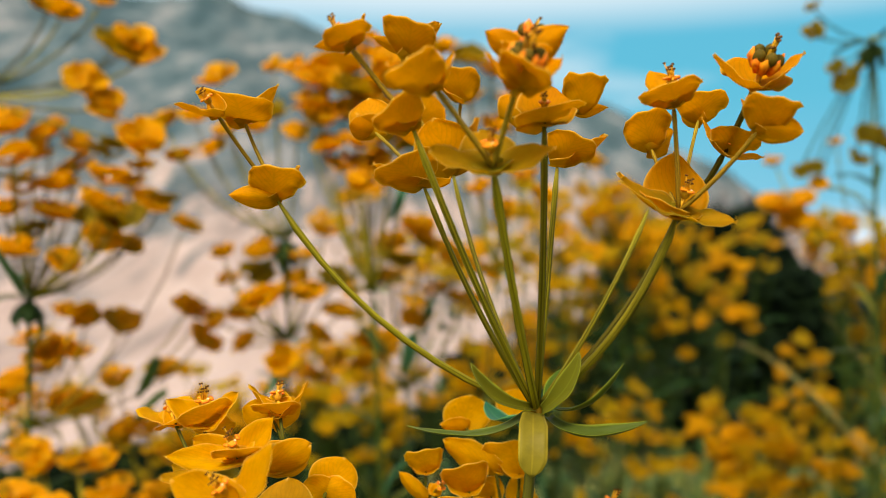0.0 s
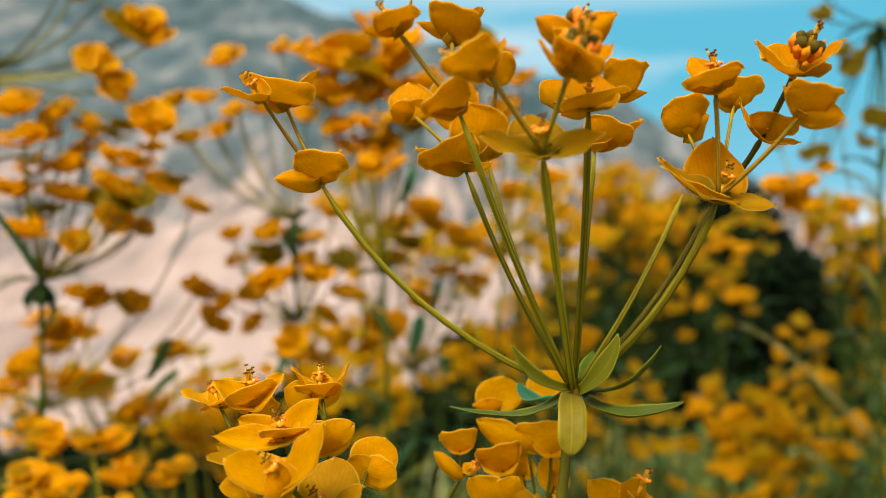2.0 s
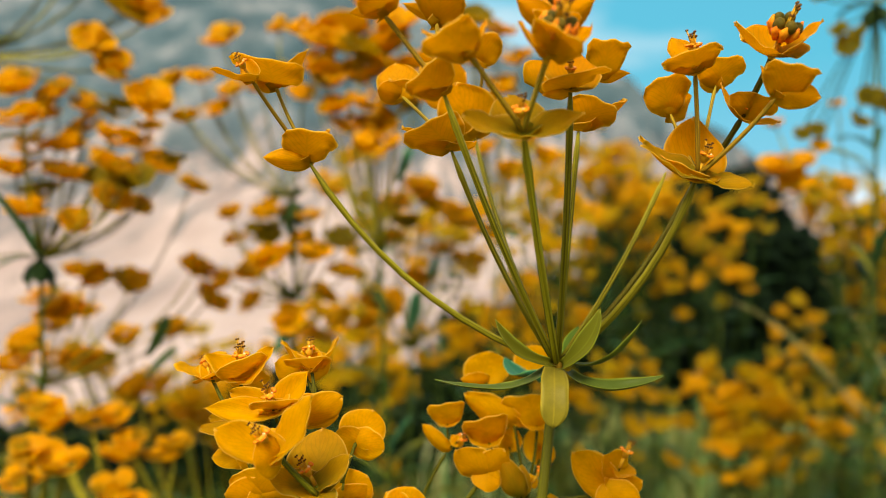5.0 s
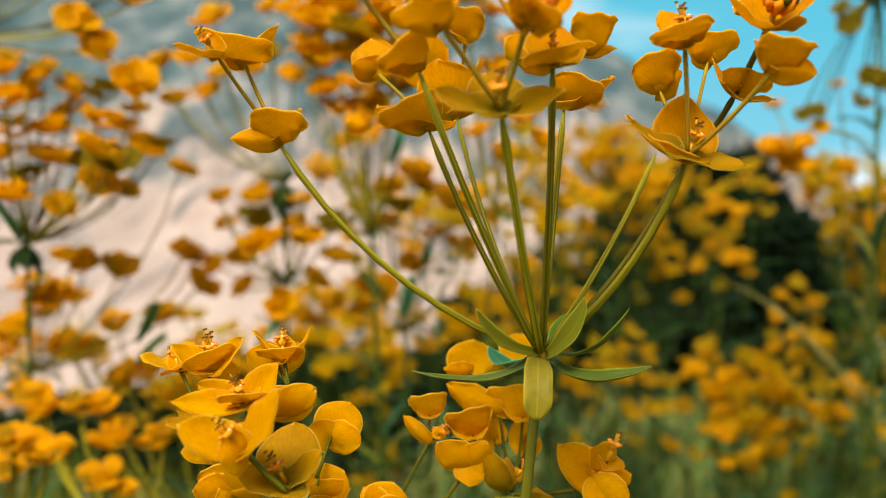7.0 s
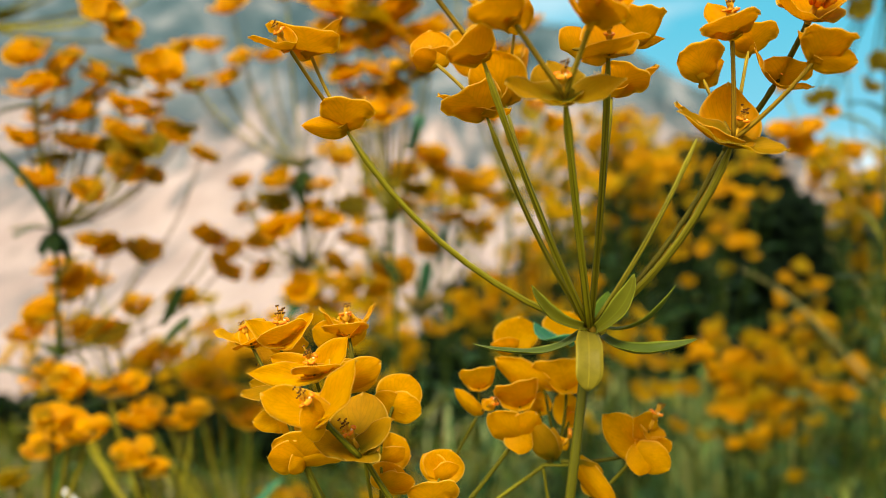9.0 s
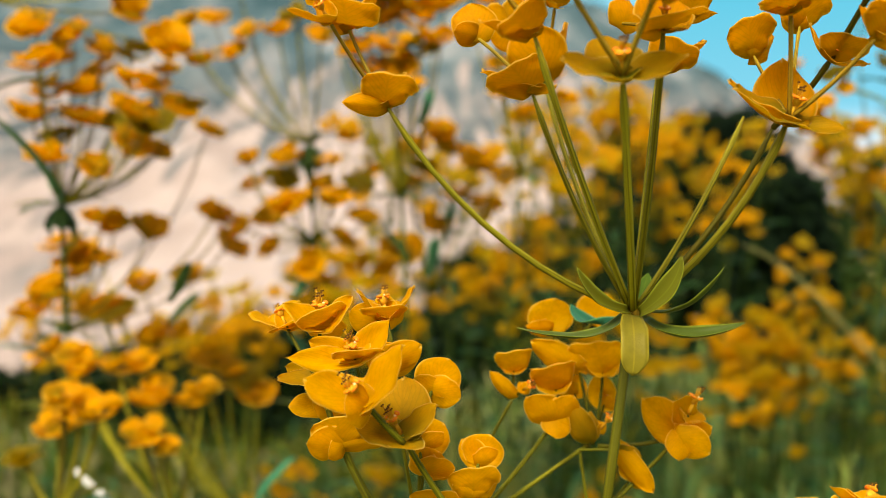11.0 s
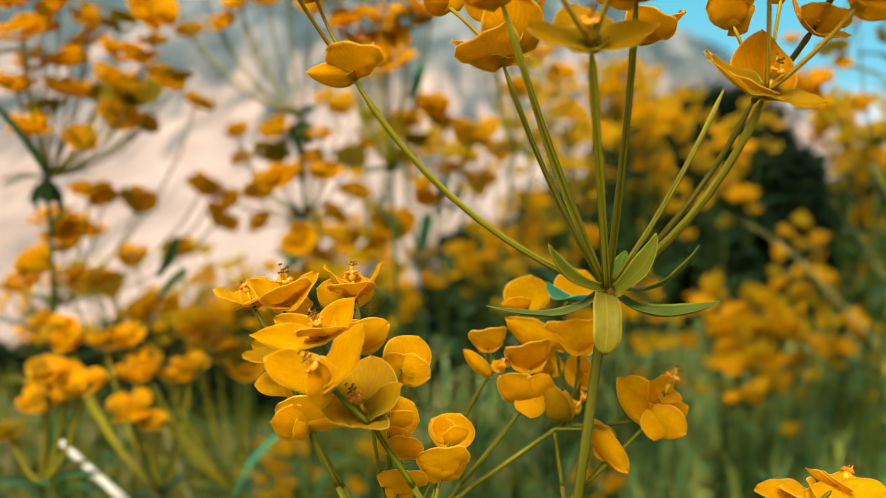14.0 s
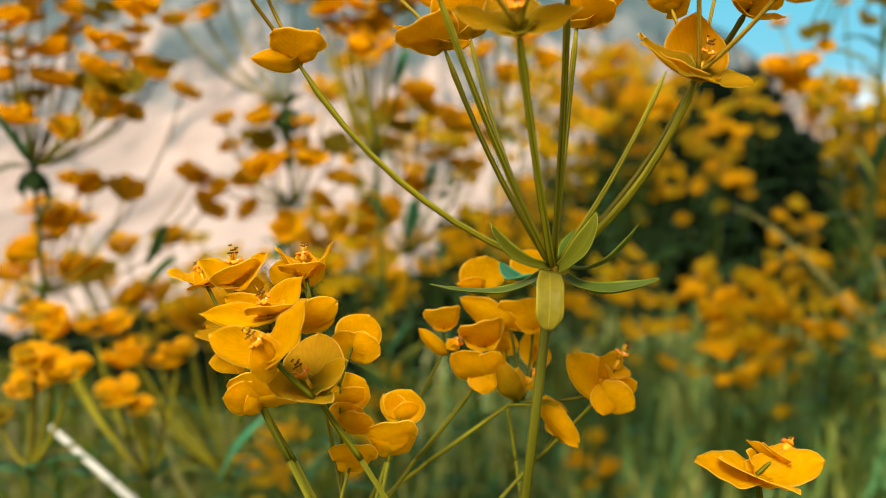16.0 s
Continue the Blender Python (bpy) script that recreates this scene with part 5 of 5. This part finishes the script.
umbel(spurge_h, (-0.1326, 0.4999, 0.3297), ((-0.1551, 0.5128, 0.4267, 1.34), (-0.1449, 0.5118, 0.4201, 1.23), (-0.1330, 0.5107, 0.4135, 1.34), (-0.1262, 0.5093, 0.4034, 1.34), (-0.1872, 0.5150, 0.4399, 1.23), (-0.1754, 0.5148, 0.4400, 1.23), (-0.2076, 0.5170, 0.4532, 1.23), (-0.2617, 0.5178, 0.4528, 1.46), (-0.2514, 0.5146, 0.4294, 1.34), (-0.2346, 0.5178, 0.4563, 1.34), (-0.2211, 0.5176, 0.4564, 1.23), (-0.1975, 0.5289, 0.4685, 1.12), (-0.1700, 0.5292, 0.4738, 1.12), (-0.2338, 0.5316, 0.4853, 1.34), (-0.2234, 0.5313, 0.4837, 1.12)), 13)

# single leaves of the plants behind
leaf(spurge_h, (-0.1031, 0.3658, 0.3880), (-0.0811, 0.3692, 0.4175), 5.5, 1, (-0.8, -0.5, 0.3))
leaf(spurge_b, (-0.1620, 0.4600, 0.4711), (-0.1507, 0.4600, 0.4929), 6.5, 2, (0.6, -0.7, 0.3))
leaf(spurge_b, (-0.1626, 0.4600, 0.4591), (-0.1459, 0.4600, 0.4756), 5.0, 2, (0.3, -0.6, 0.6))
leaf(spurge_b, (-0.1955, 0.3498, 0.5655), (-0.1667, 0.3449, 0.5315), 3.4, 2, (0.5, -0.6, 0.5))
leaf(spurge_a, (-0.1020, 0.5000, 0.4658), (-0.0858, 0.5000, 0.4853), 6.5, 1, (0, -0.8, 0.5))
leaf(spurge_e, (-0.0233, 0.5200, 0.4760), (-0.0189, 0.5200, 0.4996), 8.0, 1, (0.4, -0.8, 0.3))
leaf(spurge_e, (-0.0318, 0.5200, 0.4827), (-0.0487, 0.5200, 0.5030), 5.0, 2, (0.4, -0.8, 0.3))
leaf(spurge_e, (-0.0122, 0.5500, 0.4932), (-0.0050, 0.5500, 0.5218), 5.0, 1, (-0.4, -0.8, 0.3))
leaf(spurge_d, (-0.0281, 0.4600, 0.5652), (-0.0206, 0.4600, 0.5832), 5.0, 1, (0.4, -0.8, 0.3))

dead = thing("dead_stalk", foot_under((-0.1515, 0.4027, 0.3557), 0.30, 0.02), "bleached dead grass stalk leaning over", "stalk")
bm = bmesh.new()
A, B = Vector((-0.1965, 0.4090, 0.3987)), Vector(dead["at"])
tube(bm, [p - B for p in bend_points(B, A, (0.004, 0, 0.006), 8)], [0.0036, 0.0035, 0.0033, 0.0031, 0.003, 0.0028, 0.0026, 0.0022, 0.0012], 8)
part("stalk", to_mesh("stalk", bm, M_STRAW), dead, matrix=Matrix.Translation(B))


def dry_blade(a, b, width, label):
    a, b = Vector(a), Vector(b)
    foot = Vector(foot_under(b, (b.x - a.x) / max(a.z - b.z, 0.02) * b.z * 0.8, 0.02))
    ob = thing("dry_blade", foot, label, "grass blade")
    bm = bmesh.new()
    pts = [foot.lerp(b, i / 3) for i in range(3)] + bend_points(b, a, (0, 0, width * 0.002), 5)
    tube(bm, [p - foot for p in pts], [width * 0.0005 * (1 - 0.09 * i) for i in range(len(pts))], 6)
    part("blade", to_mesh("blade", bm, M_DRY), ob, matrix=Matrix.Translation(foot))


M_DRY = plain_material("dry_grass", (0.17, 0.16, 0.045), (0.27, 0.24, 0.09), 30.0, 0.8)
dry_blade((0.2817, 0.9197, 0.2728), (0.3570, 0.8588, 0.2010), 3.4, "pale dry grass blade bent across the green")
dry_blade((-0.1772, 0.4879, 0.3878), (-0.1519, 0.4624, 0.3496), 3.0, "olive dry stalk leaning in the meadow")
dry_blade((0.2698, 0.8000, 0.4647), (0.3298, 0.7600, 0.4156), 3.6, "thin green-brown stalk crossing before the shrub")
dry_blade((0.3780, 0.8600, 0.4825), (0.4186, 0.8200, 0.4069), 3.6, "thin green-brown stalk crossing before the shrub")

# ---- the dark shrub behind ----
def shrub(name, centre, size, leaves, label, seed):
    rng = random.Random(seed)
    c = Vector(centre)
    gz = ground_height(c.x, c.y) - 0.03
    ob = thing(name, (c.x, c.y, gz), label, "shrub")
    foot = Vector((c.x, c.y, gz))
    tips = []
    for k in range(9):
        az, el = k * 0.7 + rng.uniform(-0.3, 0.3), rng.uniform(0.2, 1.2)
        tip = c + Vector((math.cos(az) * math.cos(el) * size[0], math.sin(az) * math.cos(el) * size[1], math.sin(el) * size[2])) * 0.75
        bm = bmesh.new()
        pts = [p - foot for p in bend_points(foot, tip, (rng.uniform(-0.04, 0.04), rng.uniform(-0.04, 0.04), 0.02), 7)]
        tube(bm, pts, [0.014 * (1 - 0.85 * i / 7) for i in range(8)], 6)
        part("limb", to_mesh("limb", bm, M_LEAF_DARK), ob, matrix=Matrix.Translation(foot))
        tips.append(tip)
    V, Fc = [], []
    for k in range(leaves):
        while True:
            q = Vector([rng.gauss(0, 1) for _ in range(3)]).normalized() * rng.uniform(0.35, 1.0) ** 0.5
            lump = 0.82 + 0.35 * noise.noise(q * 2.6 + Vector((seed, 0, 0)))
            if q.length < lump:
                break
        p = c + Vector((q.x * size[0], q.y * size[1], q.z * size[2])) - foot
        w = Vector([rng.gauss(0, 1) for _ in range(3)]).normalized()
        s = w.orthogonal().normalized()
        ln, wd = rng.uniform(0.025, 0.055), rng.uniform(0.006, 0.014)
        i = len(V)
        V += [p, p + w * ln * 0.5 + s * wd, p + w * ln, p + w * ln * 0.5 - s * wd]
        Fc += [(i, i + 1, i + 2), (i, i + 2, i + 3)]
    me = bpy.data.meshes.new("crown")
    me.from_pydata([tuple(v) for v in V], [], Fc)
    me.materials.append(M_SHRUB_SHADED)
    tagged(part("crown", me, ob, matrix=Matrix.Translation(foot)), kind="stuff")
    return ob


def shaded_shrub_material():
    n = Nodes("shaded_shrub_leaf")
    # near-black greens: the crown's own inner shade is put into the leaf colour
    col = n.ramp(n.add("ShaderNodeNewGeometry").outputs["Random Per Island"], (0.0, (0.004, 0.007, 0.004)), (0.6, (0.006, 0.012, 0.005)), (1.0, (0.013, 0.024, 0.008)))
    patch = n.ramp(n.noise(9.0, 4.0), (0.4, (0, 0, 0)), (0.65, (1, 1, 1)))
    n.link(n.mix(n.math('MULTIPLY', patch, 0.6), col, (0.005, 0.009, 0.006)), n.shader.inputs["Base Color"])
    n.set(Roughness=0.9, Specular_IOR_Level=0.0)
    return n.mat


M_SHRUB_SHADED = shaded_shrub_material()
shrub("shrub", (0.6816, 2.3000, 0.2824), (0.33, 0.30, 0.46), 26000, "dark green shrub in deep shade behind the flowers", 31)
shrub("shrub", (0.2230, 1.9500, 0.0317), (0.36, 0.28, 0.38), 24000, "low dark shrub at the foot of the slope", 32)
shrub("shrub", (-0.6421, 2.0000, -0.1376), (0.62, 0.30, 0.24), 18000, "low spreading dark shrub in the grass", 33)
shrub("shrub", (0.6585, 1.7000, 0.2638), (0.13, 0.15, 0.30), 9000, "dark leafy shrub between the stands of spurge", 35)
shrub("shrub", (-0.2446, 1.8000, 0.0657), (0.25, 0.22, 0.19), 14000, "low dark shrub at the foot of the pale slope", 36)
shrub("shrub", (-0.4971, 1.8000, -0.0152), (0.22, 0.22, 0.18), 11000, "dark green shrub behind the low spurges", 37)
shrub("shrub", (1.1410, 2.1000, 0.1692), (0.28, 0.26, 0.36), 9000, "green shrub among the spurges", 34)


# ---- grass ----
def grass(name, label, count, spot, height, colours, seed, gap_shade=0.8):
    rng = random.Random(seed)
    V, Fc = [], []
    for k in range(count):
        x, y = spot(rng)
        z = ground_height(x, y) - 0.01
        az, lean = rng.uniform(0, 6.28), rng.uniform(0.05, 0.6)
        h, w = rng.uniform(*height), rng.uniform(0.002, 0.006)
        d, s = Vector((math.cos(az), math.sin(az), 0)), Vector((-math.sin(az), math.cos(az), 0))
        i = len(V)
        for f in (0.0, 0.5, 0.85):
            p = Vector((x, y, z)) + d * lean * h * f * f + Vector((0, 0, h * f))
            V += [p - s * w * (1 - 0.6 * f), p + s * w * (1 - 0.6 * f)]
        V.append(Vector((x, y, z)) + d * lean * h + Vector((0, 0, h * 0.95)))
        Fc += [(i, i + 1, i + 3, i + 2), (i + 2, i + 3, i + 5, i + 4), (i + 4, i + 5, i + 6)]
    me = bpy.data.meshes.new(name)
    me.from_pydata([tuple(v) for v in V], [], Fc)
    n = Nodes(name)
    rnd = n.add("ShaderNodeNewGeometry").outputs["Random Per Island"]
    col = n.ramp(rnd, *[(i / (len(colours) - 1), c) for i, c in enumerate(colours)])
    # near-black patches put the shade between clumps into the blade colour
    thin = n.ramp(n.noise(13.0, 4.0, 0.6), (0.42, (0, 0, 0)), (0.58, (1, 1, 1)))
    col = n.mix(thin, n.mix(gap_shade, col, (0.008, 0.018, 0.005)), col)
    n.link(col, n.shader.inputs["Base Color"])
    n.set(Roughness=0.8, Specular_IOR_Level=0.05)
    n.leafy(col, 0.25)
    me.materials.append(n.mat)
    tagged(new(name, me), label, "grass", kind="stuff")


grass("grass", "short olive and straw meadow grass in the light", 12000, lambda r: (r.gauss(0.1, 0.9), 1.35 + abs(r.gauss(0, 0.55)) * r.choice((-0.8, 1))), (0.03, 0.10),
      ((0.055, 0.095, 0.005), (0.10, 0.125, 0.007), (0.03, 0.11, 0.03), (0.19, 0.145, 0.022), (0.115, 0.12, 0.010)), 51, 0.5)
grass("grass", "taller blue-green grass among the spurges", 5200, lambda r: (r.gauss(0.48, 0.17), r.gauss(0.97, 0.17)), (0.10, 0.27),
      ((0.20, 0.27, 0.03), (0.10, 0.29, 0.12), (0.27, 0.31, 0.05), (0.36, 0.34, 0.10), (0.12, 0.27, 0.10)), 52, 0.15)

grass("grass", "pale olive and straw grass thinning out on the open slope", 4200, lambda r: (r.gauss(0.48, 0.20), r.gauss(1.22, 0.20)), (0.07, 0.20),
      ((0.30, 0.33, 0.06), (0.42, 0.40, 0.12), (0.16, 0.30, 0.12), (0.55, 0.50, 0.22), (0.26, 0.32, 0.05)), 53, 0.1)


# ---- the field of spurges behind ----
def field_spurge(seed, label):
    rng = random.Random(seed)
    top = 0.62
    ob = thing("spurge_plant", (0, 0, 0), label, "plant", "flowering spurges")
    node = Vector((rng.uniform(-0.02, 0.02), rng.uniform(-0.02, 0.02), top - 0.06))
    stem(ob, node, (0, 0, 0), 0.8, leaves=7, seed=seed, clear=0.06, mat=M_STEM_FAR, long=1.6)
    hs = []
    for k in range(6):
        az, rr = k * 2.4 + rng.uniform(-0.4, 0.4), 0.030 * math.sqrt((k + 0.5) / 6)
        hs.append((node.x + rr * math.cos(az), node.y + rr * math.sin(az), top + rng.uniform(-0.03, 0.012), rng.uniform(0.95, 1.3)))
    far_umbel(ob, node, hs, seed)
    low = []
    for k in range(2):
        az, h = k * 1.9 + rng.uniform(-0.5, 0.5), top - rng.uniform(0.03, 0.075)
        low.append((node.x + 0.03 * math.cos(az), node.y + 0.03 * math.sin(az), h, rng.uniform(0.8, 1.1)))
    far_umbel(ob, node - Vector((0, 0, 0.12)), low, seed + 1)
    return ob


FIELD_LABELS = ("flowering spurge with orange heads in the meadow behind", "tall flowering spurge standing before the dark shrub", "orange-headed spurge in a dense stand of its kind")
makers = [field_spurge(80 + k, FIELD_LABELS[k]) for k in range(3)]
field_rng = random.Random(77)
spots = []
spots += [(0.1446, 0.9490, 0.5822), (0.1345, 0.9504, 0.5842), (0.2532, 1.0413, 0.5452), (0.1383, 0.9192, 0.5592), (0.1300, 0.9036, 0.5805), (0.2571, 1.0517, 0.5435), (0.2110, 0.9275, 0.5769), (0.2174, 1.0637, 0.5492)]
spots += [(0.2385, 1.0015, 0.5849), (0.1882, 0.8944, 0.5605), (0.1994, 1.0836, 0.5876), (0.2185, 0.9251, 0.5587), (0.0876, 0.8647, 0.4060), (0.0745, 0.8038, 0.4195), (0.0440, 0.7710, 0.4287), (0.0114, 0.7556, 0.4124)]
spots += [(-0.0173, 0.7865, 0.4163), (0.1422, 0.8843, 0.3788), (0.0760, 0.9553, 0.4356), (0.0891, 0.9641, 0.4317), (0.0833, 0.7032, 0.3997), (-0.0273, 0.8020, 0.5661), (-0.0310, 0.7854, 0.5193), (-0.0727, 0.8913, 0.5103)]
spots += [(0.1348, 0.9752, 0.5548), (0.0556, 0.9362, 0.5204), (0.0177, 0.8027, 0.5774), (0.1088, 0.9811, 0.5089), (-0.0141, 0.9499, 0.5319), (0.0500, 0.8820, 0.5201), (0.0487, 0.8171, 0.5322), (0.0940, 0.7686, 0.5137)]
spots += [(0.1454, 1.1005, 0.3823), (-0.1246, 0.9383, 0.4117), (0.1206, 0.9181, 0.4312), (-0.1047, 1.0708, 0.4141), (0.0655, 0.9656, 0.4055), (-0.1238, 0.7526, 0.3887), (-0.0155, 0.9120, 0.4120), (-0.0282, 0.8601, 0.3687)]
spots += [(-0.0147, 0.8843, 0.4102), (-0.0988, 0.9047, 0.3583), (-0.3243, 0.8079, 0.3864), (-0.5092, 0.9466, 0.3541), (-0.2346, 0.8416, 0.3751), (-0.4166, 0.9569, 0.3412), (-0.5715, 1.0483, 0.3165), (0.3031, 0.7800, 0.3807)]
spots += [(0.2697, 0.8200, 0.3507), (0.2449, 0.8000, 0.3348), (0.3333, 0.8000, 0.3555), (0.3718, 0.8400, 0.3540), (0.2892, 0.7700, 0.3513), (0.2707, 0.7800, 0.3325), (0.3890, 0.8600, 0.3186), (0.4352, 0.9000, 0.3137)]
spots += [(0.3957, 0.8000, 0.5412), (0.3944, 0.7800, 0.5100), (0.4884, 0.9500, 0.4580), (0.4380, 1.0000, 0.4077), (0.4668, 0.9500, 0.3685), (0.4653, 1.0000, 0.3362), (0.3009, 1.0500, 0.5248), (0.3517, 1.0800, 0.5296)]
spots += [(0.3818, 1.1000, 0.4935), (0.3262, 1.0500, 0.4688), (0.2671, 1.0000, 0.4987), (0.2249, 1.0000, 0.4467), (0.1718, 0.8500, 0.3572), (0.1664, 1.0000, 0.5571), (0.1986, 1.0500, 0.5234), (0.2184, 1.0000, 0.4987)]
spots += [(0.1457, 0.9500, 0.5012), (0.1794, 1.0000, 0.4727), (0.2702, 1.0500, 0.5507), (0.3112, 1.0500, 0.5575), (0.3689, 1.1000, 0.5507), (0.2941, 1.0500, 0.4688), (0.3265, 0.8500, 0.3765), (0.2839, 0.8000, 0.3581)]
spots += [(0.3283, 0.8200, 0.3640), (0.3496, 0.8200, 0.3427), (0.2579, 0.8000, 0.3426), (0.3099, 0.8000, 0.3322), (0.3173, 0.7800, 0.3325), (0.2943, 0.8000, 0.3192), (0.3869, 0.8200, 0.5505), (0.4287, 0.8500, 0.5340)]
spots += [(0.4287, 0.8500, 0.4843), (0.4451, 0.9000, 0.4511), (-0.2429, 0.9500, 0.3620), (-0.2041, 0.9000, 0.3901), (-0.1952, 1.0000, 0.3789), (-0.1583, 0.9500, 0.3971), (-0.1329, 1.0000, 0.3991), (-0.1023, 0.9500, 0.4194)]
spots += [(-0.0804, 0.9000, 0.3876), (-0.2776, 0.9500, 0.3428), (-0.2910, 0.9000, 0.3385), (-0.0577, 1.0000, 0.4028), (-0.1497, 1.0000, 0.3625), (-0.1899, 0.9000, 0.3631), (-0.2255, 0.8500, 0.3505)]
spots += [(0.3749, 0.8000, 0.5360), (0.4082, 0.8200, 0.5425), (0.4002, 0.8200, 0.5159), (0.3900, 0.8500, 0.5146), (0.4539, 0.9000, 0.4570), (0.4235, 0.9500, 0.4765)]
spots += [(-0.0858, 0.7500, 0.2557), (-0.1902, 0.8000, 0.2144), (-0.1552, 0.8000, 0.2145), (-0.0326, 0.9000, 0.2406), (0.1846, 0.8500, 0.2075)]
for k, (x, y, z) in enumerate(spots):
    base = makers[k % 3]
    m = pose(x, y, z - 0.60, field_rng.uniform(-5, 5), field_rng.uniform(-5, 5), field_rng.uniform(0, 360))
    if k < 3:
        base.matrix_basis = m
    else:
        copy_thing(base, m)
